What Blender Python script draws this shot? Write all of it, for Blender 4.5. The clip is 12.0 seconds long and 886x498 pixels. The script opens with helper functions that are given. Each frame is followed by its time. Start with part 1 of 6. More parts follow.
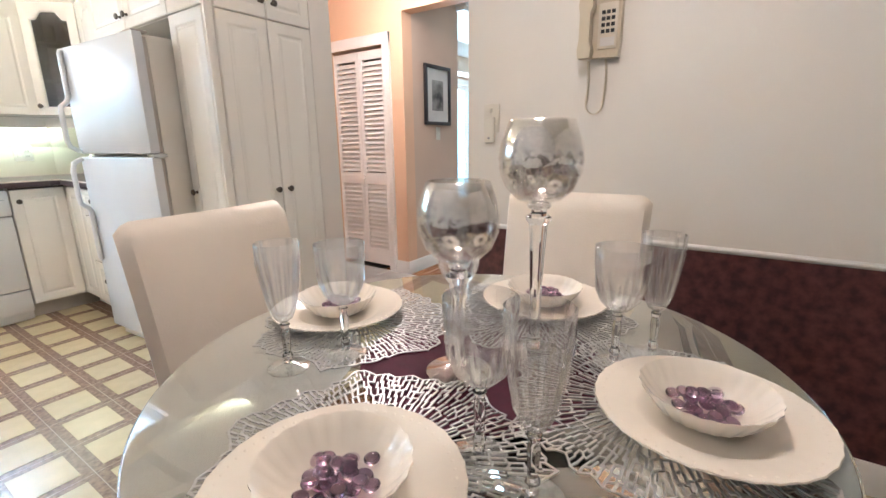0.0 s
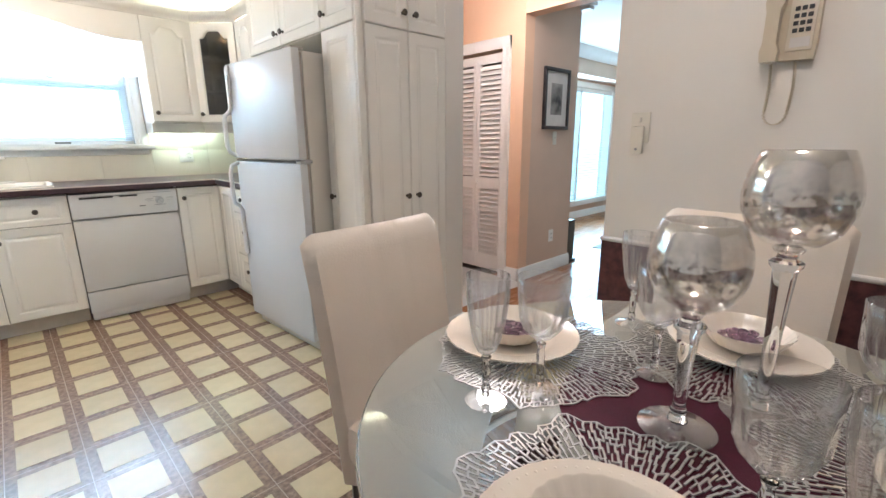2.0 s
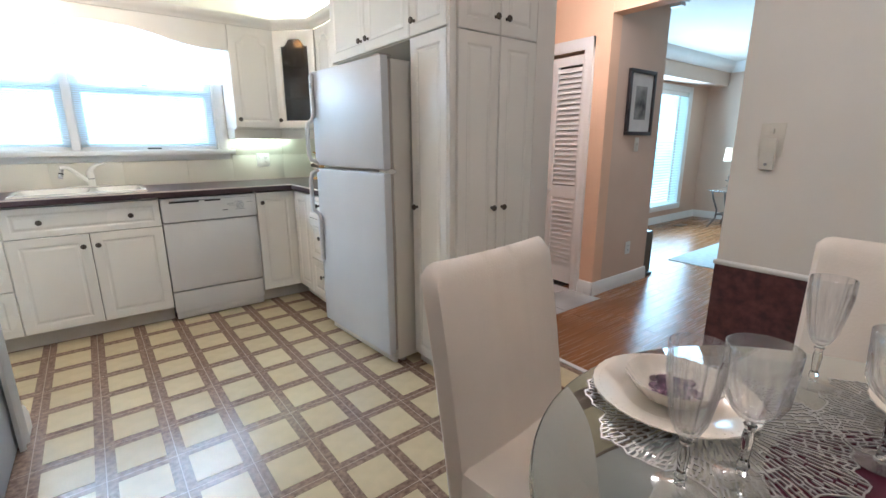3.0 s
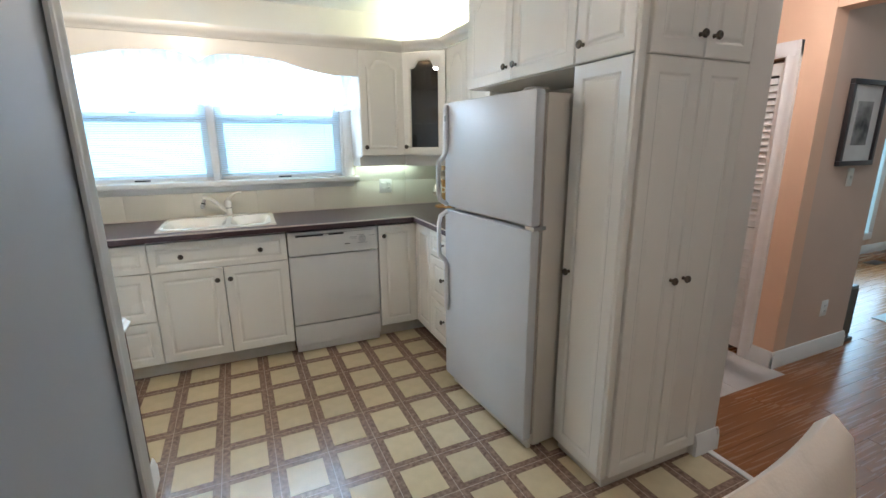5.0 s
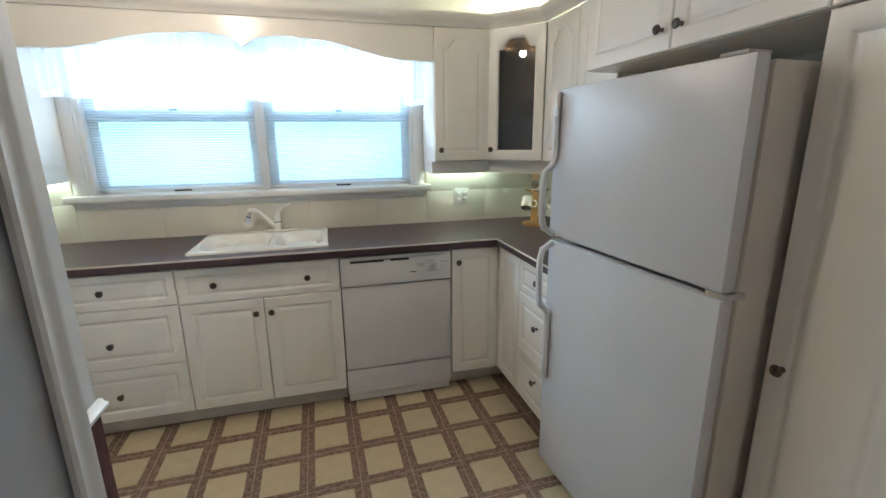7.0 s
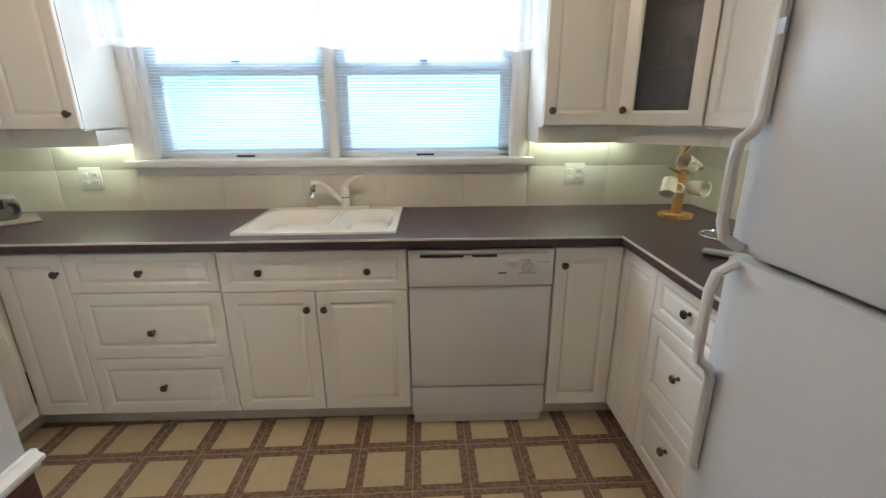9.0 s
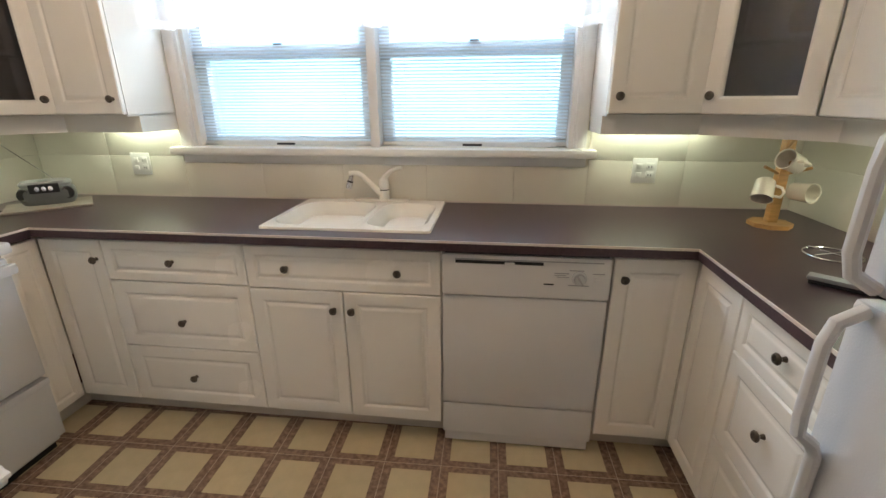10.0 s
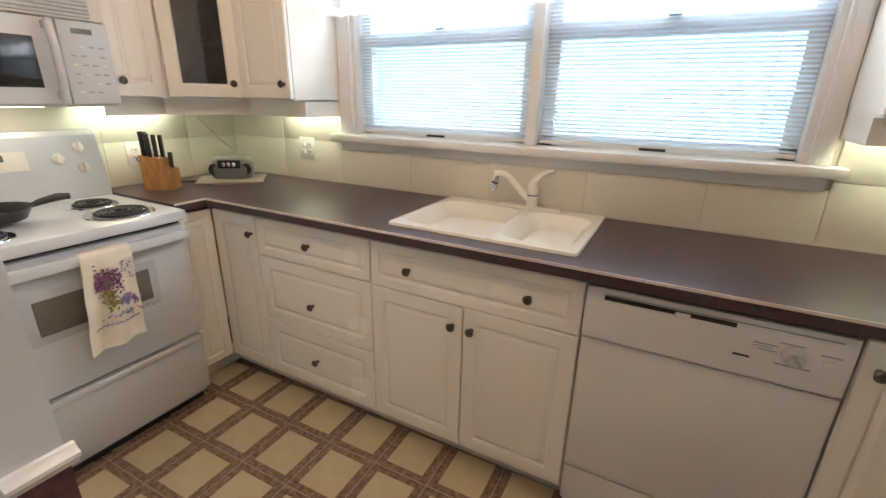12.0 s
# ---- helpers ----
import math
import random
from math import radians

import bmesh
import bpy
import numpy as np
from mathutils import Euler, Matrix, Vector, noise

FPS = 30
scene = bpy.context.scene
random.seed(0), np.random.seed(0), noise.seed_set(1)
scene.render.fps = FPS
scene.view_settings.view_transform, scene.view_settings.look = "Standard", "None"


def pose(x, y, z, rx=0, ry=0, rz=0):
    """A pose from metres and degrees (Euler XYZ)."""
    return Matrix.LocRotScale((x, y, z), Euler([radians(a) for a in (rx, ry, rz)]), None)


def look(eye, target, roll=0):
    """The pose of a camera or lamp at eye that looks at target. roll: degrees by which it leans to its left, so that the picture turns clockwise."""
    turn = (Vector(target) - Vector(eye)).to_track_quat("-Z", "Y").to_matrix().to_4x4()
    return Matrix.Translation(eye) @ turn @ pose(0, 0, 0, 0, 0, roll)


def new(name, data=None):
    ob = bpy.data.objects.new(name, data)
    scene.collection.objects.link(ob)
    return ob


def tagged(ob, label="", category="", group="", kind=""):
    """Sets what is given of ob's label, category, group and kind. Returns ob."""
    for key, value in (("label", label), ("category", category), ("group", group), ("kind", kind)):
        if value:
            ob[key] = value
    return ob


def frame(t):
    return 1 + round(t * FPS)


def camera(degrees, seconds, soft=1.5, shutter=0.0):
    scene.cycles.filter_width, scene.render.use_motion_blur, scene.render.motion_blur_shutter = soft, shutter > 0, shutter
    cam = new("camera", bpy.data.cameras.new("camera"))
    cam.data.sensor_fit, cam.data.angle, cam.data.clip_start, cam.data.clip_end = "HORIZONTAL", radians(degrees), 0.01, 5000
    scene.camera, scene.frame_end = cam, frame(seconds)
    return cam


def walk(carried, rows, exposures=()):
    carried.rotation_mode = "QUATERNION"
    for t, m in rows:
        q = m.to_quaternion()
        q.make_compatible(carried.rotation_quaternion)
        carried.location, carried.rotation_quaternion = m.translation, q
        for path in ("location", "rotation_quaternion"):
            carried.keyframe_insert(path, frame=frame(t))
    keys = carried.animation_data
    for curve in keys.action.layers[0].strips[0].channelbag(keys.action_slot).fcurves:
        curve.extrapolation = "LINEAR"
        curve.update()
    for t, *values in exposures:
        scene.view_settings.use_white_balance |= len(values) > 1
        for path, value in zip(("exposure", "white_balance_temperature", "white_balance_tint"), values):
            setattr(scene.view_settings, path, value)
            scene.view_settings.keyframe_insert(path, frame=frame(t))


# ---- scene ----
cam = camera(90.6, 12.0)
PATH = [
    (0, (-0.1, 1.251, 1.118), (1.494, 2.361, 0.643), -0.7),
    (0.5, (-0.119, 1.275, 1.125), (1.429, 2.45, 0.652), -0.7),
    (1, (-0.14, 1.308, 1.133), (1.35, 2.556, 0.662), -0.6),
    (1.5, (-0.162, 1.36, 1.144), (1.256, 2.688, 0.671), -0.5),
    (2, (-0.189, 1.429, 1.164), (1.151, 2.837, 0.69), -0.4),
    (2.5, (-0.217, 1.528, 1.176), (1.043, 3.008, 0.706), -0.2),
    (3, (-0.255, 1.637, 1.211), (0.923, 3.183, 0.739), -0.2),
    (3.5, (-0.279, 1.735, 1.262), (0.8, 3.351, 0.787), -0.3),
    (5.5, (-0.152, 2.268, 1.435), (0.558, 4.077, 0.964), -0.4),
    (6, (-0.127, 2.45, 1.431), (0.527, 4.281, 0.964), -0.4),
    (6.5, (-0.091, 2.632, 1.444), (0.494, 4.486, 0.975), -0.5),
    (7, (-0.041, 2.785, 1.44), (0.458, 4.661, 0.959), -0.6),
    (7.2, (-0.014, 2.852, 1.44), (0.44, 4.737, 0.95), -0.7),
    (8.8, (0.092, 3.303, 1.388), (0.194, 5.211, 0.799), -0.4),
    (9, (0.106, 3.348, 1.383), (0.152, 5.256, 0.786), -0.4),
    (9.5, (0.148, 3.455, 1.378), (0.051, 5.352, 0.751), -0.4),
    (10, (0.189, 3.553, 1.378), (-0.041, 5.431, 0.731), -0.3),
    (10.5, (0.201, 3.644, 1.365), (-0.165, 5.499, 0.711), -0.0),
    (11, (0.193, 3.736, 1.349), (-0.335, 5.55, 0.693), 0.2),
    (11.5, (0.179, 3.793, 1.345), (-0.534, 5.543, 0.691), 0.6),
    (12, (0.177, 3.834, 1.343), (-0.713, 5.502, 0.69), 1.1),
]
EXPOSURES = [(0.0, 1.58, 6150, 15), (2.5, 1.12, 5950, 14), (3.5, 0.80, 5800, 14), (5.5, 0.47, 6000, 12), (7.0, 0.24, 6100, 12), (9.0, 0.18, 6750, 17), (12.0, 0.28, 7600, 25)]
walk(cam, [(t, look(eye, target, roll)) for t, eye, target, roll in PATH], EXPOSURES)

# ---- light ----
world = bpy.data.worlds.new("world")
scene.world = world
world.use_nodes = True
wn = world.node_tree.nodes
sky = wn.new("ShaderNodeTexSky")
sky.sky_type, sky.sun_disc = "NISHITA", False
sky.sun_elevation, sky.sun_rotation = radians(50), radians(20)
wn["Background"].inputs["Strength"].default_value = 0.12
world.node_tree.links.new(sky.outputs[0], wn["Background"].inputs[0])


def lamp(name, kind, m, energy, color, size=0.1, size_y=None):
    d = bpy.data.lights.new(name, kind)
    d.energy, d.color = energy, color
    if kind == "AREA":
        d.size = size
        if size_y:
            d.shape, d.size_y = "RECTANGLE", size_y
    if kind == "POINT":
        d.shadow_soft_size = size
    if kind == "SUN":
        d.angle = radians(0.5)
    ob = new(name, d)
    ob.matrix_world = m
    return ob


WARM, DAY, TUBE = (1.0, 0.88, 0.75), (0.70, 0.87, 1.0), (0.78, 1.0, 0.80)
lamp("sun", "SUN", look((0, 20, 20), (0, 0, -4)), 2.5, (1.0, 0.95, 0.88))
lamp("window_daylight", "AREA", pose(-0.38, 5.80, 1.84, 62, 0, 180), 32, DAY, 1.75, 0.26)
lamp("living_daylight", "AREA", look((5.6, 4.80, 1.15), (5.3, 2.0, 1.5)), 62, (0.50, 0.80, 1.0), 2.4, 1.6)
lamp("pendant_light", "POINT", pose(0.50, 1.62, 2.17), 7.6, (1.0, 0.95, 0.89), 0.12)
lamp("kitchen_light", "POINT", pose(-0.50, 4.44, 2.19), 16, (1.0, 0.86, 0.68), 0.026)
# Added fill that brightens the hall; no fitting hangs here
lamp("hall_fill", "POINT", pose(2.1, 3.30, 2.2), 12, (1.0, 0.93, 0.88), 0.12)
lamp("tube_left", "AREA", pose(-1.54, 5.555, 1.29), 0.85, TUBE, 0.36, 0.04)
lamp("tube_corner_left", "AREA", pose(-2.135, 5.02, 1.29), 1.1, TUBE, 0.04, 0.34)
lamp("tube_right", "AREA", pose(0.83, 5.555, 1.29), 0.9, TUBE, 0.42, 0.04)
lamp("tube_corner_right", "AREA", pose(1.41, 4.83, 1.29), 1.0, TUBE, 0.04, 0.56)
lamp("microwave_light", "AREA", pose(-2.06, 4.47, 1.275), 0.3, (0.95, 1.0, 0.88), 0.05, 0.40)
lamp("cabinet_top_light", "AREA", pose(1.26, 5.32, 2.12, 180, 0, 0), 5.5, (0.9, 1.0, 0.78), 0.25)

# ---- materials ----


def mat(name, color, rough=0.5, metal=0.0, vary=0.06, scale=8.0, bump=0.0, bump_scale=80.0, color2=None, spec=None, stretch=(1, 1, 1), each=0.0):
    m = bpy.data.materials.new(name)
    m.use_nodes = True
    nt = m.node_tree
    n, L = nt.nodes, nt.links
    b = n["Principled BSDF"]
    b.inputs["Roughness"].default_value, b.inputs["Metallic"].default_value = rough, metal
    if spec is not None:
        b.inputs["Specular IOR Level"].default_value = spec
    tc, mp = n.new("ShaderNodeTexCoord"), n.new("ShaderNodeMapping")
    mp.inputs["Scale"].default_value = stretch
    L.new(tc.outputs["Object"], mp.inputs[0])
    nz = n.new("ShaderNodeTexNoise")
    nz.inputs["Scale"].default_value, nz.inputs["Detail"].default_value = scale, 6
    L.new(mp.outputs[0], nz.inputs["Vector"])
    ramp = n.new("ShaderNodeValToRGB")
    c1 = [max(0, c * (1 - vary)) for c in color]
    c2 = color2 or [min(1, c * (1 + vary)) for c in color]
    ramp.color_ramp.elements[0].position, ramp.color_ramp.elements[1].position = 0.35, 0.68
    ramp.color_ramp.elements[0].color, ramp.color_ramp.elements[1].color = (*c1, 1), (*c2, 1)
    L.new(nz.outputs[0], ramp.inputs[0])
    out = ramp.outputs[0]
    if each:
        info, hsv, mr = n.new("ShaderNodeObjectInfo"), n.new("ShaderNodeHueSaturation"), n.new("ShaderNodeMapRange")
        mr.inputs["To Min"].default_value, mr.inputs["To Max"].default_value = 1 - each, 1 + each
        L.new(info.outputs["Random"], mr.inputs["Value"])
        L.new(mr.outputs[0], hsv.inputs["Value"])
        L.new(out, hsv.inputs["Color"])
        out = hsv.outputs[0]
    L.new(out, b.inputs["Base Color"])
    rr = n.new("ShaderNodeMapRange")
    rr.inputs["To Min"].default_value, rr.inputs["To Max"].default_value = rough * (1 - 2 * min(vary, 0.08)), min(1, rough * (1 + 2 * min(vary, 0.08)))
    L.new(nz.outputs[0], rr.inputs["Value"])
    L.new(rr.outputs[0], b.inputs["Roughness"])
    if bump:
        nb, bp = n.new("ShaderNodeTexNoise"), n.new("ShaderNodeBump")
        nb.inputs["Scale"].default_value, nb.inputs["Detail"].default_value = bump_scale, 4
        bp.inputs["Strength"].default_value, bp.inputs["Distance"].default_value = bump, 0.002
        L.new(mp.outputs[0], nb.inputs["Vector"])
        L.new(nb.outputs[0], bp.inputs["Height"])
        L.new(bp.outputs[0], b.inputs["Normal"])
    return m


def glass(name, color=(1, 1, 1), rough=0.0, ior=1.5):
    m = bpy.data.materials.new(name)
    m.use_nodes = True
    b = m.node_tree.nodes["Principled BSDF"]
    b.inputs["Base Color"].default_value = (*color, 1)
    b.inputs["Roughness"].default_value, b.inputs["IOR"].default_value = rough, ior
    b.inputs["Transmission Weight"].default_value = 1
    return m


def thin_glass(name, color, bend, gloss=0.05, haze=0.02):
    """Thin-walled glass: clear straight through, glossy by angle, with a share of true refraction."""
    m = bpy.data.materials.new(name)
    m.use_nodes = True
    n, L = m.node_tree.nodes, m.node_tree.links
    n.remove(n["Principled BSDF"])
    t, g, f, mix = n.new("ShaderNodeBsdfTransparent"), n.new("ShaderNodeBsdfGlossy"), n.new("ShaderNodeLayerWeight"), n.new("ShaderNodeMixShader")
    t.inputs[0].default_value, g.inputs["Roughness"].default_value = (*color, 1), gloss
    f.inputs["Blend"].default_value = 0.5
    pw, ad = n.new("ShaderNodeMath"), n.new("ShaderNodeMath")
    pw.operation, ad.operation = "POWER", "MULTIPLY_ADD"
    pw.inputs[1].default_value, ad.inputs[1].default_value, ad.inputs[2].default_value = 1.8, 0.85, 0.075
    L.new(f.outputs["Facing"], pw.inputs[0])
    L.new(pw.outputs[0], ad.inputs[0])
    L.new(ad.outputs[0], mix.inputs[0])
    L.new(t.outputs[0], mix.inputs[1])
    L.new(g.outputs[0], mix.inputs[2])
    out = mix
    if bend:
        r, mix2 = n.new("ShaderNodeBsdfRefraction"), n.new("ShaderNodeMixShader")
        r.inputs["IOR"].default_value = 1.45
        mix2.inputs[0].default_value = bend
        L.new(mix.outputs[0], mix2.inputs[1])
        L.new(r.outputs[0], mix2.inputs[2])
        out = mix2
    d, mix3 = n.new("ShaderNodeBsdfTranslucent"), n.new("ShaderNodeMixShader")
    d.inputs[0].default_value, mix3.inputs[0].default_value = (0.97, 0.97, 0.97, 1), haze
    L.new(out.outputs[0], mix3.inputs[1])
    L.new(d.outputs[0], mix3.inputs[2])
    L.new(mix3.outputs[0], n["Material Output"].inputs[0])
    return m


def glow(name, color, strength):
    m = bpy.data.materials.new(name)
    m.use_nodes = True
    b = m.node_tree.nodes["Principled BSDF"]
    b.inputs["Base Color"].default_value = (*color, 1)
    b.inputs["Emission Color"].default_value, b.inputs["Emission Strength"].default_value = (*color, 1), strength
    return m


def sheer(name, color, trans=0.5, clear=0.0):
    """Thin cloth or plastic that lets light through."""
    m = bpy.data.materials.new(name)
    m.use_nodes = True
    n, L = m.node_tree.nodes, m.node_tree.links
    d, t, mix = n.new("ShaderNodeBsdfDiffuse"), n.new("ShaderNodeBsdfTranslucent"), n.new("ShaderNodeMixShader")
    d.inputs[0].default_value = t.inputs[0].default_value = (*color, 1)
    mix.inputs[0].default_value = trans
    L.new(d.outputs[0], mix.inputs[1])
    L.new(t.outputs[0], mix.inputs[2])
    out = mix
    if clear:
        c, mix2 = n.new("ShaderNodeBsdfTransparent"), n.new("ShaderNodeMixShader")
        mix2.inputs[0].default_value = clear
        L.new(mix.outputs[0], mix2.inputs[1])
        L.new(c.outputs[0], mix2.inputs[2])
        out = mix2
    L.new(out.outputs[0], n["Material Output"].inputs[0])
    n.remove(n["Principled BSDF"])
    return m


def daylight():
    """Blown-out daylight with pale and bluish drifts, as of blurred trees and sky."""
    m = glow("outside_white", (0.53, 0.88, 1.0), 1.4)
    n, L = m.node_tree.nodes, m.node_tree.links
    b = n["Principled BSDF"]
    tc, nz, ramp = n.new("ShaderNodeTexCoord"), n.new("ShaderNodeTexNoise"), n.new("ShaderNodeValToRGB")
    nz.inputs["Scale"].default_value, nz.inputs["Detail"].default_value = 0.9, 2
    ramp.color_ramp.elements[0].position, ramp.color_ramp.elements[0].color = 0.40, (0.32, 0.76, 0.96, 1)
    ramp.color_ramp.elements[1].position, ramp.color_ramp.elements[1].color = 0.62, (0.62, 0.92, 1.0, 1)
    L.new(tc.outputs["Object"], nz.inputs["Vector"])
    L.new(nz.outputs[0], ramp.inputs[0])
    L.new(ramp.outputs[0], b.inputs["Emission Color"])
    return m


M_WALL = mat("wall_paint", (0.76, 0.72, 0.67), 0.75, vary=0.03, scale=2.0, bump=0.15, bump_scale=220)
# Two greys with the shade on the left wall and door put into the colour
M_DOOR_SHADED = mat("shaded_door_paint", (0.36, 0.38, 0.43), 0.6, vary=0.03, scale=2.0, bump=0.12, bump_scale=220)
M_WHITE_SHADED = mat("shaded_white_paint", (0.62, 0.62, 0.63), 0.6, vary=0.03, scale=2.0, bump=0.12, bump_scale=220)
M_KWALL = mat("kitchen_wall_paint", (0.78, 0.74, 0.64), 0.7, vary=0.03, scale=2.0, bump=0.12, bump_scale=220)
M_CEIL = mat("ceiling_paint", (0.82, 0.79, 0.72), 0.85, vary=0.02, scale=1.5, bump=0.2, bump_scale=160)
M_PEACH = mat("peach_paint", (0.76, 0.50, 0.34), 0.65, vary=0.04, scale=2.5, bump=0.15, bump_scale=200)
M_BEIGE = mat("beige_paint", (0.64, 0.475, 0.375), 0.7, vary=0.04, scale=2.5, bump=0.15, bump_scale=200)
M_TRIM = mat("white_trim", (0.80, 0.79, 0.77), 0.35, vary=0.03, scale=5)
M_WAINS = mat("burgundy_paper", (0.075, 0.022, 0.024), 0.6, vary=0.35, scale=26, color2=(0.135, 0.045, 0.045), bump=0.5, bump_scale=45)
M_CAB = mat("cabinet_white", (0.84, 0.81, 0.75), 0.27, vary=0.02, scale=3, bump=0.05, bump_scale=300)
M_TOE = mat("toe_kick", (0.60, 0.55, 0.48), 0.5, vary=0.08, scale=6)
# Dark brown for painted gap shade, floor bedding, tub and speaker grille
M_GAP = mat("gap_shade_and_dark_fill", (0.10, 0.085, 0.07), 0.8)
M_KNOB = mat("pewter_knob", (0.13, 0.11, 0.09), 0.3, 0.9, vary=0.35, scale=60)
M_COUNTER = mat("counter_laminate", (0.062, 0.036, 0.043), 0.31, vary=0.08, scale=90, color2=(0.072, 0.043, 0.050), spec=0.4, bump=0.03, bump_scale=300)
M_EDGE = mat("counter_edging", (0.62, 0.55, 0.50), 0.35, vary=0.05)
M_FRIDGE = mat("fridge_enamel", (0.64, 0.655, 0.68), 0.22, vary=0.02, scale=4, bump=0.3, bump_scale=260)
M_FRSIDE = mat("fridge_side", (0.66, 0.62, 0.56), 0.45, vary=0.03, scale=4, bump=0.25, bump_scale=260)
M_GASKET = mat("rubber_gasket", (0.40, 0.36, 0.33), 0.7)
M_APPL = mat("appliance_white", (0.69, 0.68, 0.67), 0.28, vary=0.02, scale=4)
M_STOVE = mat("stove_enamel", (0.57, 0.58, 0.59), 0.24, vary=0.02, scale=4)
M_FROST = mat("frosted_border", (0.44, 0.44, 0.45), 0.3, vary=0.05)
M_HANDLE = mat("handle_plastic", (0.70, 0.71, 0.73), 0.3, vary=0.03)
M_BLACK = mat("black_plastic", (0.018, 0.018, 0.02), 0.35, vary=0.2, scale=30)
M_COIL = mat("burner_coil", (0.025, 0.025, 0.028), 0.5, 0.4, vary=0.3, scale=40)
M_CHROME = mat("chrome", (0.72, 0.72, 0.74), 0.12, 1.0, vary=0.05, scale=20)
M_OVEN = mat("oven_window", (0.15, 0.13, 0.11), 0.14, vary=0.1)
M_SINK = mat("sink_enamel", (0.80, 0.77, 0.70), 0.2, vary=0.02)
M_TILE = mat("splash_tile", (0.70, 0.67, 0.58), 0.22, vary=0.03, scale=3, each=0.012)
M_GROUT = mat("grout", (0.64, 0.60, 0.52), 0.9, vary=0.1, scale=40)
M_CREAM = mat("vinyl_cream", (0.59, 0.49, 0.315), 0.21, vary=0.05, scale=16, bump=0.30, bump_scale=140, each=0.04)
M_WOOD = mat("oak_floor", (0.27, 0.108, 0.040), 0.27, vary=0.08, scale=5, color2=(0.31, 0.128, 0.048), stretch=(0.35, 12, 1), bump=0.03, bump_scale=40, each=0.07)
M_CERAMIC = mat("ceramic_tile", (0.62, 0.60, 0.58), 0.2, vary=0.06, scale=5, each=0.05)
M_LEATHER = mat("cream_leather", (0.78, 0.69, 0.60), 0.42, vary=0.03, scale=6, bump=0.35, bump_scale=190)
M_PORC = mat("porcelain", (0.82, 0.75, 0.66), 0.15, vary=0.02)
M_SILVER = mat("silver_vinyl", (0.50, 0.49, 0.48), 0.34, 0.6, vary=0.1, scale=50)
M_BURG = mat("burgundy_mat", (0.075, 0.012, 0.026), 0.65, vary=0.15, scale=40, bump=0.4, bump_scale=500, spec=0.2)
M_BAMBOO = mat("beech_wood", (0.50, 0.27, 0.10), 0.4, vary=0.2, scale=12, stretch=(1, 1, 6))
M_BLOCK = mat("knife_block_wood", (0.44, 0.20, 0.06), 0.4, vary=0.25, scale=14, stretch=(6, 1, 1))
M_PHONE = mat("beige_plastic", (0.58, 0.50, 0.38), 0.4, vary=0.03)
M_PHONE2 = mat("phone_face", (0.66, 0.60, 0.50), 0.4, vary=0.03)
M_PLATE = mat("switch_plastic", (0.72, 0.68, 0.60), 0.35, vary=0.02)
M_OUTLET = mat("outlet_plastic", (0.82, 0.81, 0.78), 0.3, vary=0.02)
M_GREYP = mat("grey_plastic", (0.17, 0.18, 0.19), 0.35, 0.3, vary=0.1)
M_SILVERP = mat("silver_plastic", (0.34, 0.35, 0.36), 0.35, 0.3, vary=0.06)
M_BOARD = mat("cutting_board", (0.30, 0.26, 0.22), 0.5, vary=0.1, scale=20)
M_IRON = mat("wrought_iron", (0.10, 0.08, 0.07), 0.45, 0.8, vary=0.2)
M_RUG = mat("pale_rug", (0.46, 0.50, 0.50), 0.95, vary=0.12, scale=20, bump=0.8, bump_scale=300)
M_FRAME = mat("dark_frame", (0.025, 0.02, 0.022), 0.35, vary=0.2)
M_PAPERW = mat("picture_mount", (0.66, 0.64, 0.62), 0.8)
M_PRINT = mat("picture_print", (0.10, 0.10, 0.11), 0.7, vary=0.6, scale=7, color2=(0.42, 0.40, 0.38))
M_BLIND = sheer("blind_slat", (0.86, 0.93, 0.98), 0.72)
M_SHEER = sheer("sheer_cloth", (0.97, 0.97, 0.98), 0.8, 0.3)
M_HEM = sheer("sheer_hem", (0.96, 0.96, 0.97), 0.7, 0.08)
M_SHADE = sheer("lamp_shade_cloth", (0.85, 0.72, 0.55), 0.5)
M_STEM = glass("stem_glass", (0.98, 0.99, 0.99), 0.0, 1.45)
M_GLASS = thin_glass("clear_glass", (1.0, 1.0, 1.0), 0.0, 0.03, 0.045)
M_FOOT = thin_glass("foot_glass", (0.98, 0.985, 0.985), 0.0, 0.04, 0.015)
M_TABLE = glass("table_glass", (0.74, 0.80, 0.79))
M_PANE = glass("window_glass", (0.96, 0.98, 0.99))
M_DARKGL = mat("smoked_glass", (0.014, 0.014, 0.016), 0.06, vary=0.1, spec=0.6)
# Tint puts the dim inside of the glass cabinets into the pane colour
M_PANE_DIM = thin_glass("dim_inside_pane", (0.40, 0.40, 0.41), 0.0, 0.02)
M_BEAD = glass("purple_bead", (0.52, 0.38, 0.50), 0.03, 1.4)
M_OUT = daylight()
M_BULB = glow("bulb_glass", (1.0, 0.72, 0.42), 14.0)
M_TUBE = glow("tube_glow", (0.88, 1.0, 0.76), 3.0)
M_LCD = mat("display", (0.10, 0.12, 0.10), 0.2)
M_INK = mat("grey_print", (0.32, 0.32, 0.33), 0.6)


